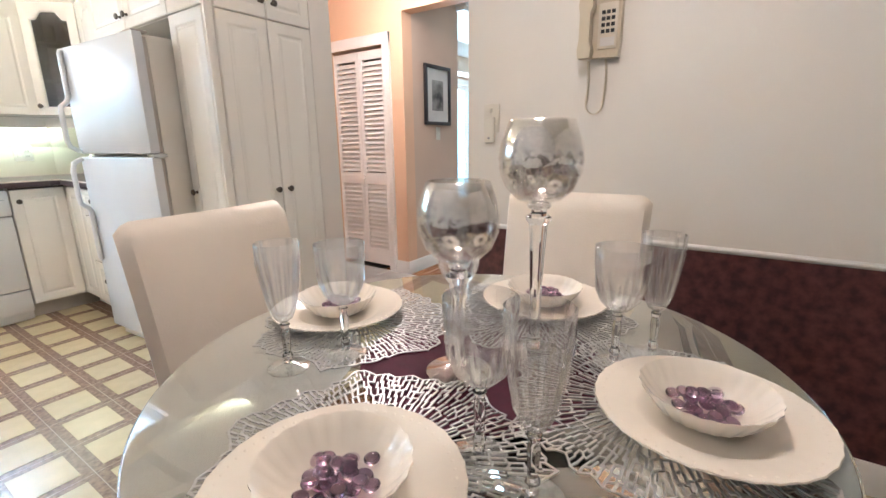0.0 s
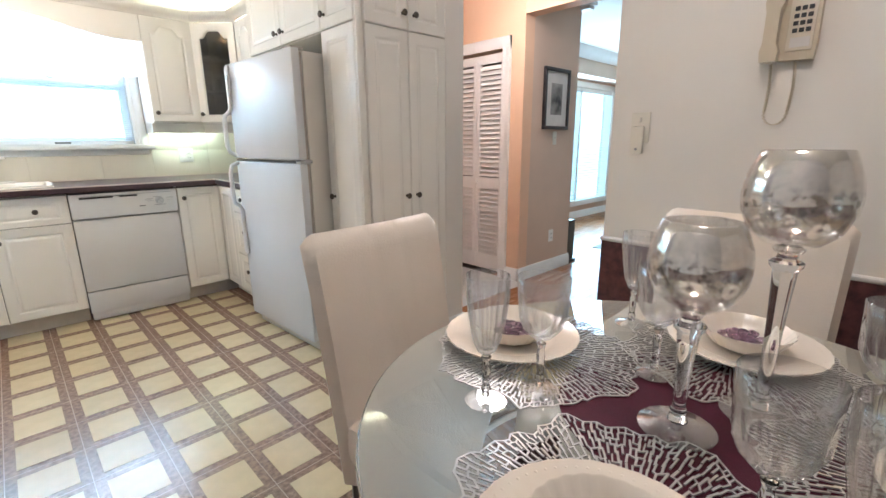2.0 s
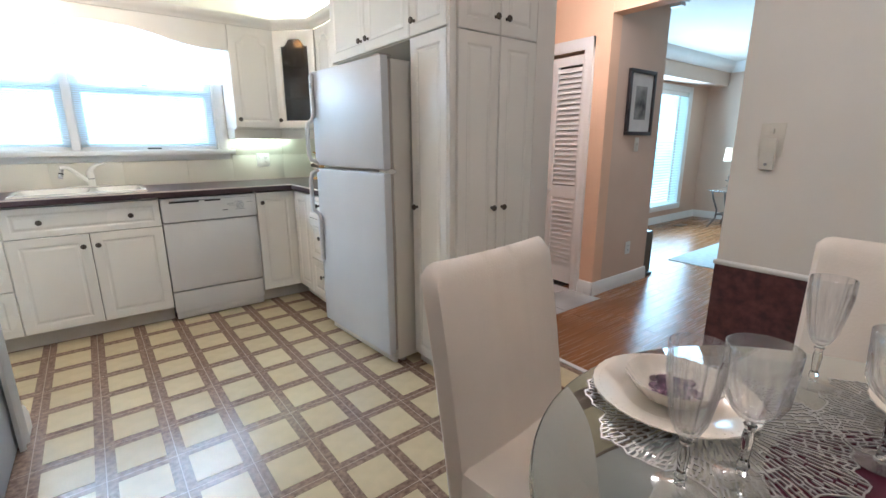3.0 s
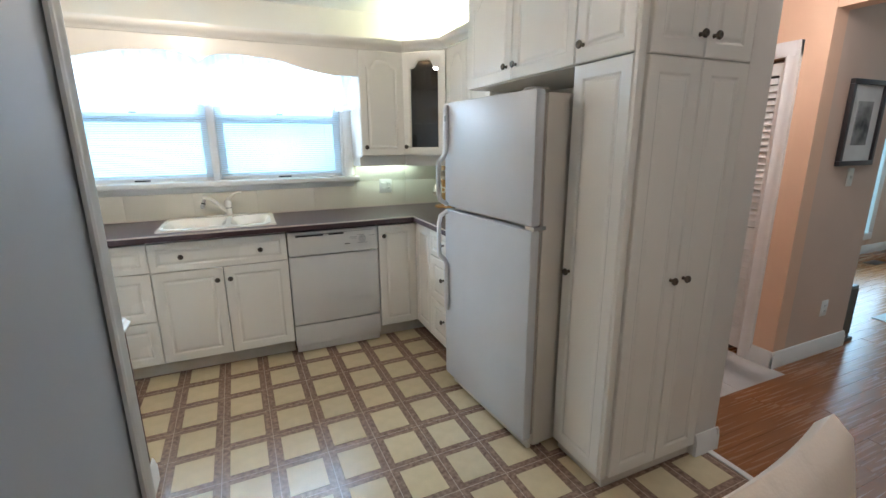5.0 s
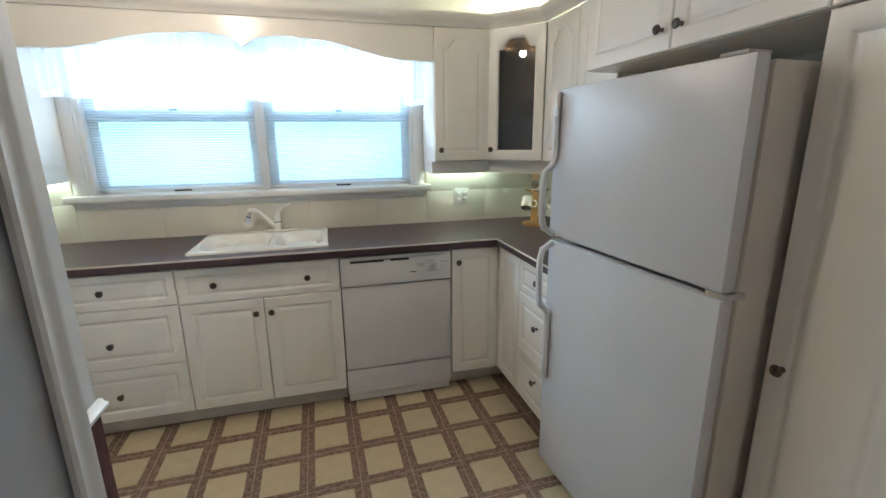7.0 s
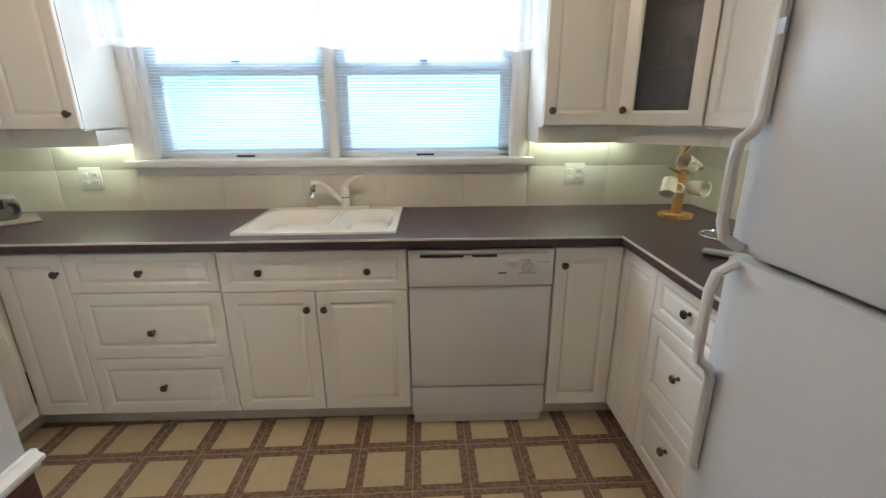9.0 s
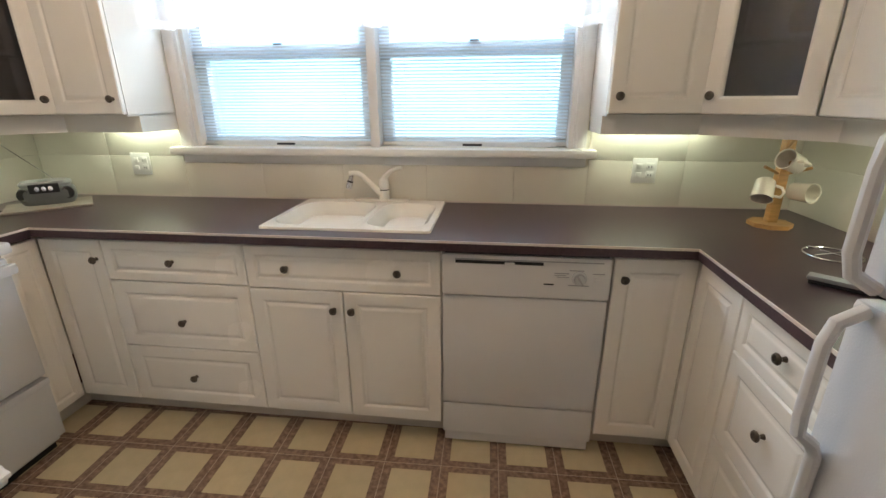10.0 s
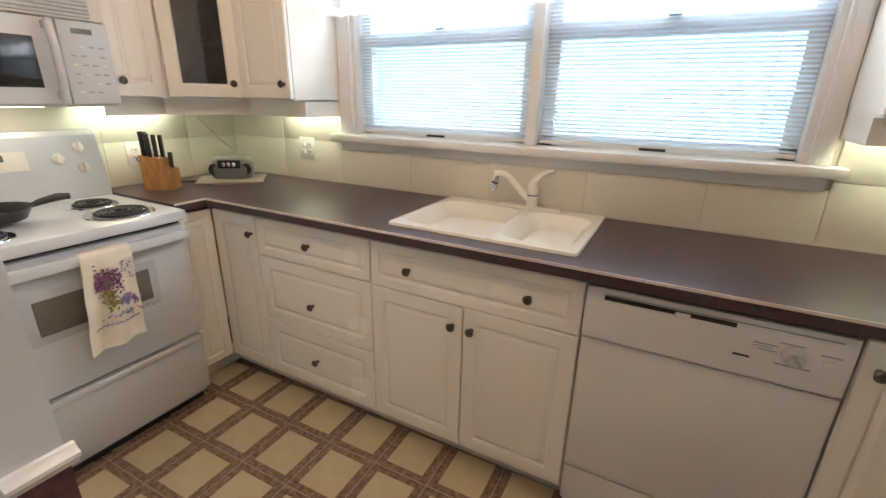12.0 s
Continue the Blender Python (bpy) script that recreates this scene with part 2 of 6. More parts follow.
def vinyl_brown():
    """Stone-look strips of the sheet vinyl with a thin pale seam along their middle."""
    m = mat("vinyl_brown", (0.23, 0.145, 0.105), 0.22, vary=0.3, scale=55, color2=(0.34, 0.23, 0.17), bump=0.35, bump_scale=120)
    nt = m.node_tree
    n, L = nt.nodes, nt.links
    b = n["Principled BSDF"]
    base = b.inputs["Base Color"].links[0].from_socket
    tc, sep = n.new("ShaderNodeTexCoord"), n.new("ShaderNodeSeparateXYZ")
    L.new(tc.outputs["Object"], sep.inputs[0])
    lines = []
    for axis in (0, 1):
        pp, lt = n.new("ShaderNodeMath"), n.new("ShaderNodeMath")
        pp.operation, lt.operation = "PINGPONG", "LESS_THAN"
        pp.inputs[1].default_value, lt.inputs[1].default_value = (TILE, TILE_Y)[axis] / 2, 0.0014
        L.new(sep.outputs[axis], pp.inputs[0])
        L.new(pp.outputs[0], lt.inputs[0])
        lines.append(lt)
    mx, mix = n.new("ShaderNodeMath"), n.new("ShaderNodeMix")
    mx.operation, mix.data_type = "MAXIMUM", "RGBA"
    L.new(lines[0].outputs[0], mx.inputs[0])
    L.new(lines[1].outputs[0], mx.inputs[1])
    L.new(mx.outputs[0], mix.inputs["Factor"])
    L.new(base, mix.inputs[6])
    mix.inputs[7].default_value = (0.50, 0.40, 0.33, 1)
    L.new(mix.outputs[2], b.inputs["Base Color"])
    return m


TILE, TILE_Y = 0.2265, 0.2375
M_BROWN = vinyl_brown()


def mercury():
    """Silvered glass, a little see-through, with a crackled band round its middle."""
    m = mat("mercury_glass", (0.93, 0.91, 0.88), 0.05, 0.95, vary=0.05, scale=25, bump=0.10, bump_scale=45)
    nt = m.node_tree
    n, L = nt.nodes, nt.links
    b = n["Principled BSDF"]
    base = b.inputs["Base Color"].links[0].from_socket
    tc, nz, ramp, mix = n.new("ShaderNodeTexCoord"), n.new("ShaderNodeTexNoise"), n.new("ShaderNodeValToRGB"), n.new("ShaderNodeMix")
    mix.data_type = "RGBA"
    nz.inputs["Scale"].default_value, nz.inputs["Detail"].default_value = 95, 6
    ramp.color_ramp.elements[0].position, ramp.color_ramp.elements[1].position = 0.54, 0.60
    L.new(tc.outputs["Object"], nz.inputs["Vector"])
    L.new(nz.outputs[0], ramp.inputs[0])
    sep, band, mul = n.new("ShaderNodeSeparateXYZ"), n.new("ShaderNodeValToRGB"), n.new("ShaderNodeMath")
    L.new(tc.outputs["Generated"], sep.inputs[0])
    L.new(sep.outputs[2], band.inputs[0])
    cr = band.color_ramp
    cr.elements[0].position, cr.elements[0].color = 0.16, (0.15, 0.15, 0.15, 1)
    cr.elements[1].position, cr.elements[1].color = 0.9, (0.05, 0.05, 0.05, 1)
    for p, v in ((0.28, 0.45), (0.42, 1.0), (0.56, 0.9), (0.66, 0.15)):
        cr.elements.new(p).color = (v, v, v, 1)
    mul.operation = "MULTIPLY"
    L.new(ramp.outputs[0], mul.inputs[0])
    L.new(band.outputs[0], mul.inputs[1])
    L.new(mul.outputs[0], mix.inputs["Factor"])
    L.new(base, mix.inputs[6])
    mix.inputs[7].default_value = (0.22, 0.17, 0.14, 1)
    L.new(mix.outputs[2], b.inputs["Base Color"])
    t, ms = n.new("ShaderNodeBsdfTransparent"), n.new("ShaderNodeMixShader")
    ms.inputs[0].default_value = 0.55
    L.new(b.outputs[0], ms.inputs[1])
    L.new(t.outputs[0], ms.inputs[2])
    L.new(ms.outputs[0], n["Material Output"].inputs[0])
    return m


M_MERC = mercury()

# ---- building blocks ----


def box(bm, x0, x1, y0, y1, z0, z1, bevel=0.0):
    r = bmesh.ops.create_cube(bm, size=1)
    bmesh.ops.scale(bm, vec=(x1 - x0, y1 - y0, z1 - z0), verts=r["verts"])
    bmesh.ops.translate(bm, vec=((x0 + x1) / 2, (y0 + y1) / 2, (z0 + z1) / 2), verts=r["verts"])
    if bevel:
        edges = list({e for v in r["verts"] for e in v.link_edges})
        bmesh.ops.bevel(bm, geom=edges, offset=bevel, segments=2, affect="EDGES", profile=0.6)
    return bm


def boxes(*rows, bevel=0.0):
    bm = bmesh.new()
    for r in rows:
        box(bm, *r, bevel=bevel)
    return bm


def tube(bm, pts, r, n=10, caps=True):
    """A round rod through the given points; r is one radius or one for each point."""
    pts = [Vector(p) for p in pts]
    rs = r if isinstance(r, (list, tuple)) else [r] * len(pts)
    rings = []
    for i, p in enumerate(pts):
        d = (pts[min(i + 1, len(pts) - 1)] - pts[max(i - 1, 0)]).normalized()
        a = d.orthogonal().normalized() if i == 0 else (a - d * a.dot(d)).normalized()
        b = d.cross(a)
        rings.append([bm.verts.new(p + rs[i] * (a * math.cos(t) + b * math.sin(t))) for t in (2 * math.pi * k / n for k in range(n))])
    for u, v in zip(rings, rings[1:]):
        for k in range(n):
            bm.faces.new((u[k], u[(k + 1) % n], v[(k + 1) % n], v[k]))
    if caps:
        bm.faces.new(rings[0][::-1])
        bm.faces.new(rings[-1])
    return bm


def lathe(profile, n=40, flutes=0, depth=0.0, lo=0.0, hi=9.0):
    """Turns (radius, height) round z; between the heights lo and hi the radius waves by depth."""
    bm = bmesh.new()
    rings = []
    for r, z in profile:
        if r < 1e-5:
            rings.append([bm.verts.new((0, 0, z))])
            continue
        ring = []
        for k in range(n):
            a = 2 * math.pi * k / n
            q = r * (1 + depth * math.cos(flutes * a)) if flutes and lo <= z <= hi else r
            ring.append(bm.verts.new((q * math.cos(a), q * math.sin(a), z)))
        rings.append(ring)
    for u, v in zip(rings, rings[1:]):
        for k in range(n):
            if len(u) == 1 and len(v) == 1:
                continue
            if len(u) == 1:
                bm.faces.new((u[0], v[(k + 1) % n], v[k]))
            elif len(v) == 1:
                bm.faces.new((u[k], u[(k + 1) % n], v[0]))
            else:
                bm.faces.new((u[k], u[(k + 1) % n], v[(k + 1) % n], v[k]))
    bmesh.ops.recalc_face_normals(bm, faces=bm.faces)
    return bm


def mesh_of(name, bm, material, smooth=None):
    me = bpy.data.meshes.new(name)
    bmesh.ops.recalc_face_normals(bm, faces=bm.faces)
    bm.to_mesh(me)
    bm.free()
    me.materials.append(material)
    if smooth:
        areas = sorted(p.area for p in me.polygons)
        large = 8 * areas[len(areas) // 2]
        for p in me.polygons:
            p.use_smooth = p.area < large
        me.set_sharp_from_angle(angle=radians(smooth))
    return me


def thing(name, m, label, category, group="", kind=""):
    ob = new(name)
    ob.empty_display_size = 0.05
    ob.matrix_world = m if isinstance(m, Matrix) else pose(*m)
    return tagged(ob, label, category, group, kind)


def part(name, bm, material, parent, label="", m=None, smooth=35):
    ob = new(name, bm if isinstance(bm, bpy.types.Mesh) else mesh_of(name, bm, material, smooth))
    ob.parent = parent
    if m is not None:
        ob.matrix_local = m
    if label:
        ob["label"] = label
    return ob


def solid(name, bm, material, label, category, group="", kind="", m=None, smooth=35):
    ob = new(name, mesh_of(name, bm, material, smooth))
    if m is not None:
        ob.matrix_world = m
    return tagged(ob, label, category, group, kind)


def setting(name, bm, material, label, category="wall"):
    return solid(name, bm, material, label, category, kind="structure")


def prism(outline, t0, t1, plane="xz"):
    """A plate cut to an outline, from t0 to t1 across its plane."""
    bm = bmesh.new()
    put = {"xz": lambda a, b, t: (a, t, b), "xy": lambda a, b, t: (a, b, t), "yz": lambda a, b, t: (t, a, b)}[plane]
    u = [bm.verts.new(put(a, b, t0)) for a, b in outline]
    v = [bm.verts.new(put(a, b, t1)) for a, b in outline]
    bm.faces.new(u)
    bm.faces.new(v[::-1])
    for i in range(len(u)):
        j = (i + 1) % len(u)
        bm.faces.new((u[i], v[i], v[j], u[j]))
    return bm


def moulding(profile, p0, p1, out):
    """A moulding from p0 to p1: the profile gives (distance along out, height)."""
    bm = bmesh.new()
    o = Vector(out)
    rows = [[bm.verts.new(Vector(p) + o * d + Vector((0, 0, h))) for d, h in profile] for p in (p0, p1)]
    k = len(profile)
    for i in range(k):
        j = (i + 1) % k
        bm.faces.new((rows[0][i], rows[0][j], rows[1][j], rows[1][i]))
    bm.faces.new(rows[0])
    bm.faces.new(rows[1][::-1])
    return bm


BASE = [(0, 0), (0.016, 0), (0.016, 0.075), (0.011, 0.085), (0.011, 0.095), (0.004, 0.11), (0, 0.11)]
RAIL = [(0, 0), (0.008, 0.0), (0.012, 0.010), (0.024, 0.020), (0.024, 0.028), (0.014, 0.034), (0.010, 0.042), (0, 0.042)]
CROWN = [(0, 0), (0.012, 0), (0.018, 0.012), (0.030, 0.022), (0.045, 0.030), (0.055, 0.048), (0.055, 0.065), (0, 0.065)]
RAIL_THIN = [(0, 0), (0.006, 0.0), (0.012, 0.008), (0.012, 0.014), (0.006, 0.020), (0, 0.020)]

# ---- structure ----
CEIL = 2.36
# floors
KX0, KX1, KY0, KY1 = -2.2, 1.66, -0.6, 5.62
TILE_TURN = 1.2
bm = boxes((KX0, KX1, KY0, KY1, -0.05, 0.0))
bm.transform(pose(0.01, 4.91, 0, 0, 0, TILE_TURN).inverted())
floor = solid("floor", bm, M_BROWN, "cream and brown sheet vinyl floor with a lattice of strips", "floor", kind="structure", m=pose(0.01, 4.91, 0, 0, 0, TILE_TURN))
floor_hall = setting("floor_hall", boxes((1.66, 8.2, -0.6, 5.0, -0.05, -0.004)), M_GAP, "dark bedding under the oak strip floor", "floor")
setting("threshold", boxes((1.645, 1.675, 2.33, 3.24, 0.0, 0.006), bevel=0.002), M_TRIM, "pale metal strip between vinyl and oak", "trim")

# kitchen walls
WX0, WX1, WZ0, WZ1 = -1.285, 0.525, 1.165, 1.98
setting("wall_north", boxes((-2.35, WX0, 5.62, 5.80, 0, CEIL), (WX1, 1.66, 5.62, 5.80, 0, CEIL), (WX0, WX1, 5.62, 5.80, 0, WZ0), (WX0, WX1, 5.62, 5.80, WZ1, CEIL)), M_KWALL, "cream painted kitchen wall with a wide window")
setting("wall_west", boxes((-2.35, -2.2, 4.08, 5.62, 0, CEIL)), M_KWALL, "cream painted wall behind the stove")
setting("wall_east", boxes((1.48, 1.66, 3.56, 5.62, 0, CEIL)), M_KWALL, "cream painted wall behind the fridge")
setting("wall_end", boxes((1.562, 1.70, 3.24, 3.56, 0, CEIL)), M_WALL, "white end of wall beside the pantry")
setting("wall_partition", boxes((-2.35, -0.81, 3.96, 4.08, 0, CEIL)), M_WALL, "plain wall between stove and dining side")
# dining walls
LW = -0.69
setting("wall_left", boxes((LW - 0.12, LW, 3.97, 4.062, 0, CEIL), (LW - 0.12, LW, -0.6, 3.02, 0, CEIL), (LW - 0.12, LW, 3.02, 3.97, 2.04, CEIL)), M_WHITE_SHADED, "white wall with shade put in its colour, burgundy paper below a chair rail")
setting("wall_south", boxes((LW - 0.12, 1.82, -0.72, -0.6, 0, CEIL)), M_WALL, "warm white painted dining wall")
PW = 1.655
setting("wall_phone", boxes((PW, PW + 0.12, -0.6, 2.325, 0, CEIL)), M_WALL, "warm white wall above a burgundy dado")
wl = setting("wainscot_phone", boxes((PW - 0.004, PW, -0.6, 2.325, 0.0, 0.735)), M_WAINS, "burgundy mottled dado paper", "wainscot")
setting("wainscot_end", boxes((PW - 0.004, PW + 0.124, 2.325, 2.329, 0.0, 0.735)), M_WAINS, "burgundy mottled dado paper", "wainscot")
setting("wainscot_south", boxes((LW, PW, -0.6, -0.596, 0.0, 0.735)), M_WAINS, "burgundy mottled dado paper", "wainscot")
setting("wainscot_left", boxes((LW, LW + 0.004, 3.97, 4.062, 0.0, 0.72), (LW, LW + 0.004, -0.6, 2.93, 0.0, 0.72)), M_WAINS, "burgundy mottled dado paper", "wainscot")
setting("chair_rail_phone", moulding(RAIL_THIN, (PW, -0.6, 0.733), (PW, 2.333, 0.733), (-1, 0, 0)), M_TRIM, "white moulded chair rail", "trim")
setting("chair_rail_left", moulding(RAIL, (LW, 3.972, 0.715), (LW, 4.075, 0.715), (1, 0, 0)), M_TRIM, "white moulded chair rail", "trim")
setting("chair_rail_left_back", moulding(RAIL, (LW, -0.6, 0.715), (LW, 2.93, 0.715), (1, 0, 0)), M_TRIM, "white moulded chair rail", "trim")
setting("baseboard_phone", moulding(BASE, (PW - 0.004, -0.6, 0), (PW - 0.004, 2.335, 0), (-1, 0, 0)), M_TRIM, "white moulded baseboard", "trim")
setting("baseboard_left", moulding(BASE, (LW + 0.004, 3.97, 0), (LW + 0.004, 4.09, 0), (1, 0, 0)), M_TRIM, "white moulded baseboard", "trim")
setting("baseboard_end", moulding(BASE, (1.562, 3.24, 0), (1.715, 3.24, 0), (0, -1, 0)), M_TRIM, "white moulded baseboard", "trim")
setting("baseboard_end_side", moulding(BASE, (1.70, 3.225, 0), (1.70, 3.56, 0), (1, 0, 0)), M_TRIM, "white moulded baseboard", "trim")

# white door in the left wall with its casing, shade put into their greys
door = thing("door_1", (LW, 3.02, 0), "closed door, coloured grey for its shade", "door", kind="structure")
part("slab", boxes((-0.05, -0.008, 0.0, 0.95, 0.01, 2.03)), M_DOOR_SHADED, door)
CAS = [(0, 0), (0.014, 0), (0.020, 0.012), (0.016, 0.022), (0.016, 0.05), (0.024, 0.062), (0.024, 0.08), (0, 0.08)]


def casing_upright(y, z1, x, sign, flip):
    """An upright door casing on a wall that faces along x."""
    out = [(x + sign * d, y + flip * (h - 0.04)) for d, h in CAS]
    return prism(out, 0.0, z1, "xy")


part("casing", casing_upright(3.93, 2.1, LW + 0.0, 1, 1), M_WHITE_SHADED, door, "white moulded casing, toned grey for its shade", m=pose(-LW, -3.02, 0))
part("casing", casing_upright(2.98, 2.1, LW + 0.0, 1, -1), M_WHITE_SHADED, door, "white moulded casing, toned grey for its shade", m=pose(-LW, -3.02, 0))

# hall and living room
HX = 2.74
setting("wall_closet", boxes((HX, HX + 0.12, 3.59, 3.79, 0, CEIL), (HX, HX + 0.12, 4.40, 5.0, 0, CEIL), (HX, HX + 0.12, 3.79, 4.40, 1.88, CEIL)), M_PEACH, "peach painted hall wall round the closet")
setting("wall_picture", boxes((HX + 0.12, 3.53, 3.59, 3.71, 0, CEIL)), M_BEIGE, "beige hall wall with a framed picture")
setting("wall_living_return", boxes((3.41, 3.53, 3.71, 4.9, 0, CEIL)), M_BEIGE, "beige wall of the living room")
setting("beam_hall", boxes((HX, HX + 0.12, 2.33, 3.588, 2.09, CEIL)), M_PEACH, "peach painted beam over the opening to the living room", "beam")
setting("wall_hall_back", boxes((1.66, HX, 4.9, 5.02, 0, CEIL)), M_PEACH, "peach painted wall at the end of the hall")
setting("wall_hall_side", boxes((1.66, 1.70, 3.56, 4.9, 0, CEIL)), M_PEACH, "peach painted side of the hall")
LWX0, LWX1 = 4.25, 6.88
setting("wall_living_north", boxes((3.53, LWX0, 4.9, 5.05, 0, CEIL), (LWX1, 7.62, 4.9, 5.05, 0, CEIL), (LWX0, LWX1, 4.9, 5.05, 0, 0.27), (LWX0, LWX1, 4.9, 5.05, 1.94, CEIL)), M_BEIGE, "beige living room wall with a tall window")
setting("wall_living_east", boxes((7.5, 7.62, -0.6, 5.05, 0, CEIL)), M_BEIGE, "beige end wall of the living room")
setting("wall_living_south", boxes((1.82, 7.62, -0.72, -0.6, 0, CEIL)), M_BEIGE, "beige wall of the living room")
setting("bulkhead", boxes((3.53, 7.5, 4.62, 4.9, 2.03, CEIL)), M_BEIGE, "beige bulkhead over the living room window", "bulkhead")
setting("crown_living", moulding([(0, 0), (0.02, 0), (0.03, 0.02), (0.07, 0.05), (0.09, 0.10), (0.10, 0.14), (0, 0.14)], (7.5, -0.6, CEIL - 0.14), (7.5, 4.62, CEIL - 0.14), (-1, 0, 0)), M_TRIM, "white crown moulding", "trim")
setting("crown_bulkhead", moulding([(0, 0), (0.02, 0), (0.03, 0.02), (0.07, 0.05), (0.09, 0.10), (0.10, 0.14), (0, 0.14)], (3.55, 4.62, CEIL - 0.14), (7.5, 4.62, CEIL - 0.14), (0, -1, 0)), M_TRIM, "white crown moulding", "trim")
setting("baseboard_picture", moulding(BASE, (HX - 0.016, 3.59, 0), (3.545, 3.59, 0), (0, -1, 0)), M_TRIM, "white moulded baseboard", "trim")
setting("baseboard_closet", moulding(BASE, (HX, 3.575, 0), (HX, 3.73, 0), (-1, 0, 0)), M_TRIM, "white moulded baseboard", "trim")
setting("baseboard_living_north", moulding(BASE, (3.55, 4.9, 0), (7.5, 4.9, 0), (0, -1, 0)), M_TRIM, "white moulded baseboard", "trim")
setting("baseboard_living_east", moulding(BASE, (7.5, -0.6, 0), (7.5, 4.9, 0), (-1, 0, 0)), M_TRIM, "white moulded baseboard", "trim")
setting("column_capital", boxes((3.50, 3.58, 3.50, 3.61, 2.245, 2.275), (3.49, 3.60, 3.48, 3.63, 2.275, 2.31), (3.48, 3.62, 3.46, 3.65, 2.31, CEIL), bevel=0.008), M_TRIM, "white moulded end of the ceiling crown", "capital")
setting("ceiling", boxes((-2.35, 7.7, -0.75, 5.85, CEIL, CEIL + 0.1)), M_CEIL, "cream painted ceiling", "ceiling")

# Added dark board: paints the closet's inner shade and stops light behind the louvres
setting("closet_shade_board", boxes((HX + 0.121, HX + 0.14, 3.70, 4.50, 0, 1.95)), M_GAP, "dark board painting the closet's shade behind the louvres", "wall")

# louvred closet doors
closet = thing("closet_door", (HX, 3.79, 0), "white louvred bifold closet door, closed", "closet door")
part("casing", casing_upright(3.755, 1.96, HX, -1, -1), M_TRIM, closet, "white moulded casing", m=pose(-HX, -3.79, 0))
part("casing", casing_upright(4.435, 1.96, HX, -1, 1), M_TRIM, closet, "white moulded casing", m=pose(-HX, -3.79, 0))
part("head_casing", moulding([(0, 0), (0.016, 0), (0.022, 0.03), (0.026, 0.07), (0.03, 0.08), (0, 0.08)], (0, -0.075, 1.88), (0, 0.685, 1.88), (-1, 0, 0)), M_TRIM, closet)
slat_mesh = mesh_of("slat", prism([(-0.004, -0.019), (0.0, -0.019), (0.024, 0.014), (0.024, 0.019), (0.020, 0.019), (-0.004, -0.013)], 0.0, 0.225, "xz"), M_TRIM)
for y0 in (0.005, 0.306):
    leaf = part("leaf", boxes((0.02, 0.05, y0, y0 + 0.035, 0.035, 1.857), (0.02, 0.05, y0 + 0.262, y0 + 0.297, 0.035, 1.857), (0.02, 0.05, y0 + 0.035, y0 + 0.262, 1.79, 1.857), (0.02, 0.05, y0 + 0.035, y0 + 0.262, 0.76, 0.86), (0.02, 0.05, y0 + 0.035, y0 + 0.262, 0.035, 0.17)), M_TRIM, closet)
    for z0, k in ((0.185, 15), (0.888, 23)):
        for i in range(k):
            part("slat", slat_mesh, None, leaf, m=pose(0.024, y0 + 0.036, z0 + 0.0395 * i))
part("knob", lathe([(0, 0), (0.008, 0), (0.008, 0.012), (0.016, 0.02), (0.012, 0.028), (0, 0.03)], 16), M_TRIM, closet, m=pose(0.02, 0.285, 0.82, 0, -90, 0))

# ---- kitchen window ----
win = thing("window_1", (0, 5.62, 0), "white double window with blinds and sheer topper", "window", kind="structure")
for x0, x1 in ((WX0 - 0.075, WX0), (WX1, WX1 + 0.055)):
    part("casing", boxes((x0, x1, -0.022, 0.0, WZ0, WZ1 + 0.08), (x0 + 0.012, x1 - 0.012, -0.028, -0.02, WZ0, WZ1 + 0.08), bevel=0.003), M_TRIM, win)
part("head_casing", boxes((WX0, WX1, -0.022, 0.0, WZ1, WZ1 + 0.08), bevel=0.003), M_TRIM, win)
part("window_sill", boxes((-1.396, 0.622, -0.07, 0.04, 1.128, 1.164), bevel=0.010), M_TRIM, win)
part("apron", boxes((-1.36, 0.585, -0.022, 0.0, 1.085, 1.128), bevel=0.004), M_TRIM, win)
part("mullion", boxes((-0.402, -0.358, -0.012, 0.10, WZ0, WZ1), bevel=0.004), M_TRIM, win)
part("jamb", boxes((WX0, WX0 + 0.02, 0.0, 0.14, WZ0, WZ1)), M_TRIM, win)
part("jamb", boxes((WX1 - 0.02, WX1, 0.0, 0.14, WZ0, WZ1)), M_TRIM, win)
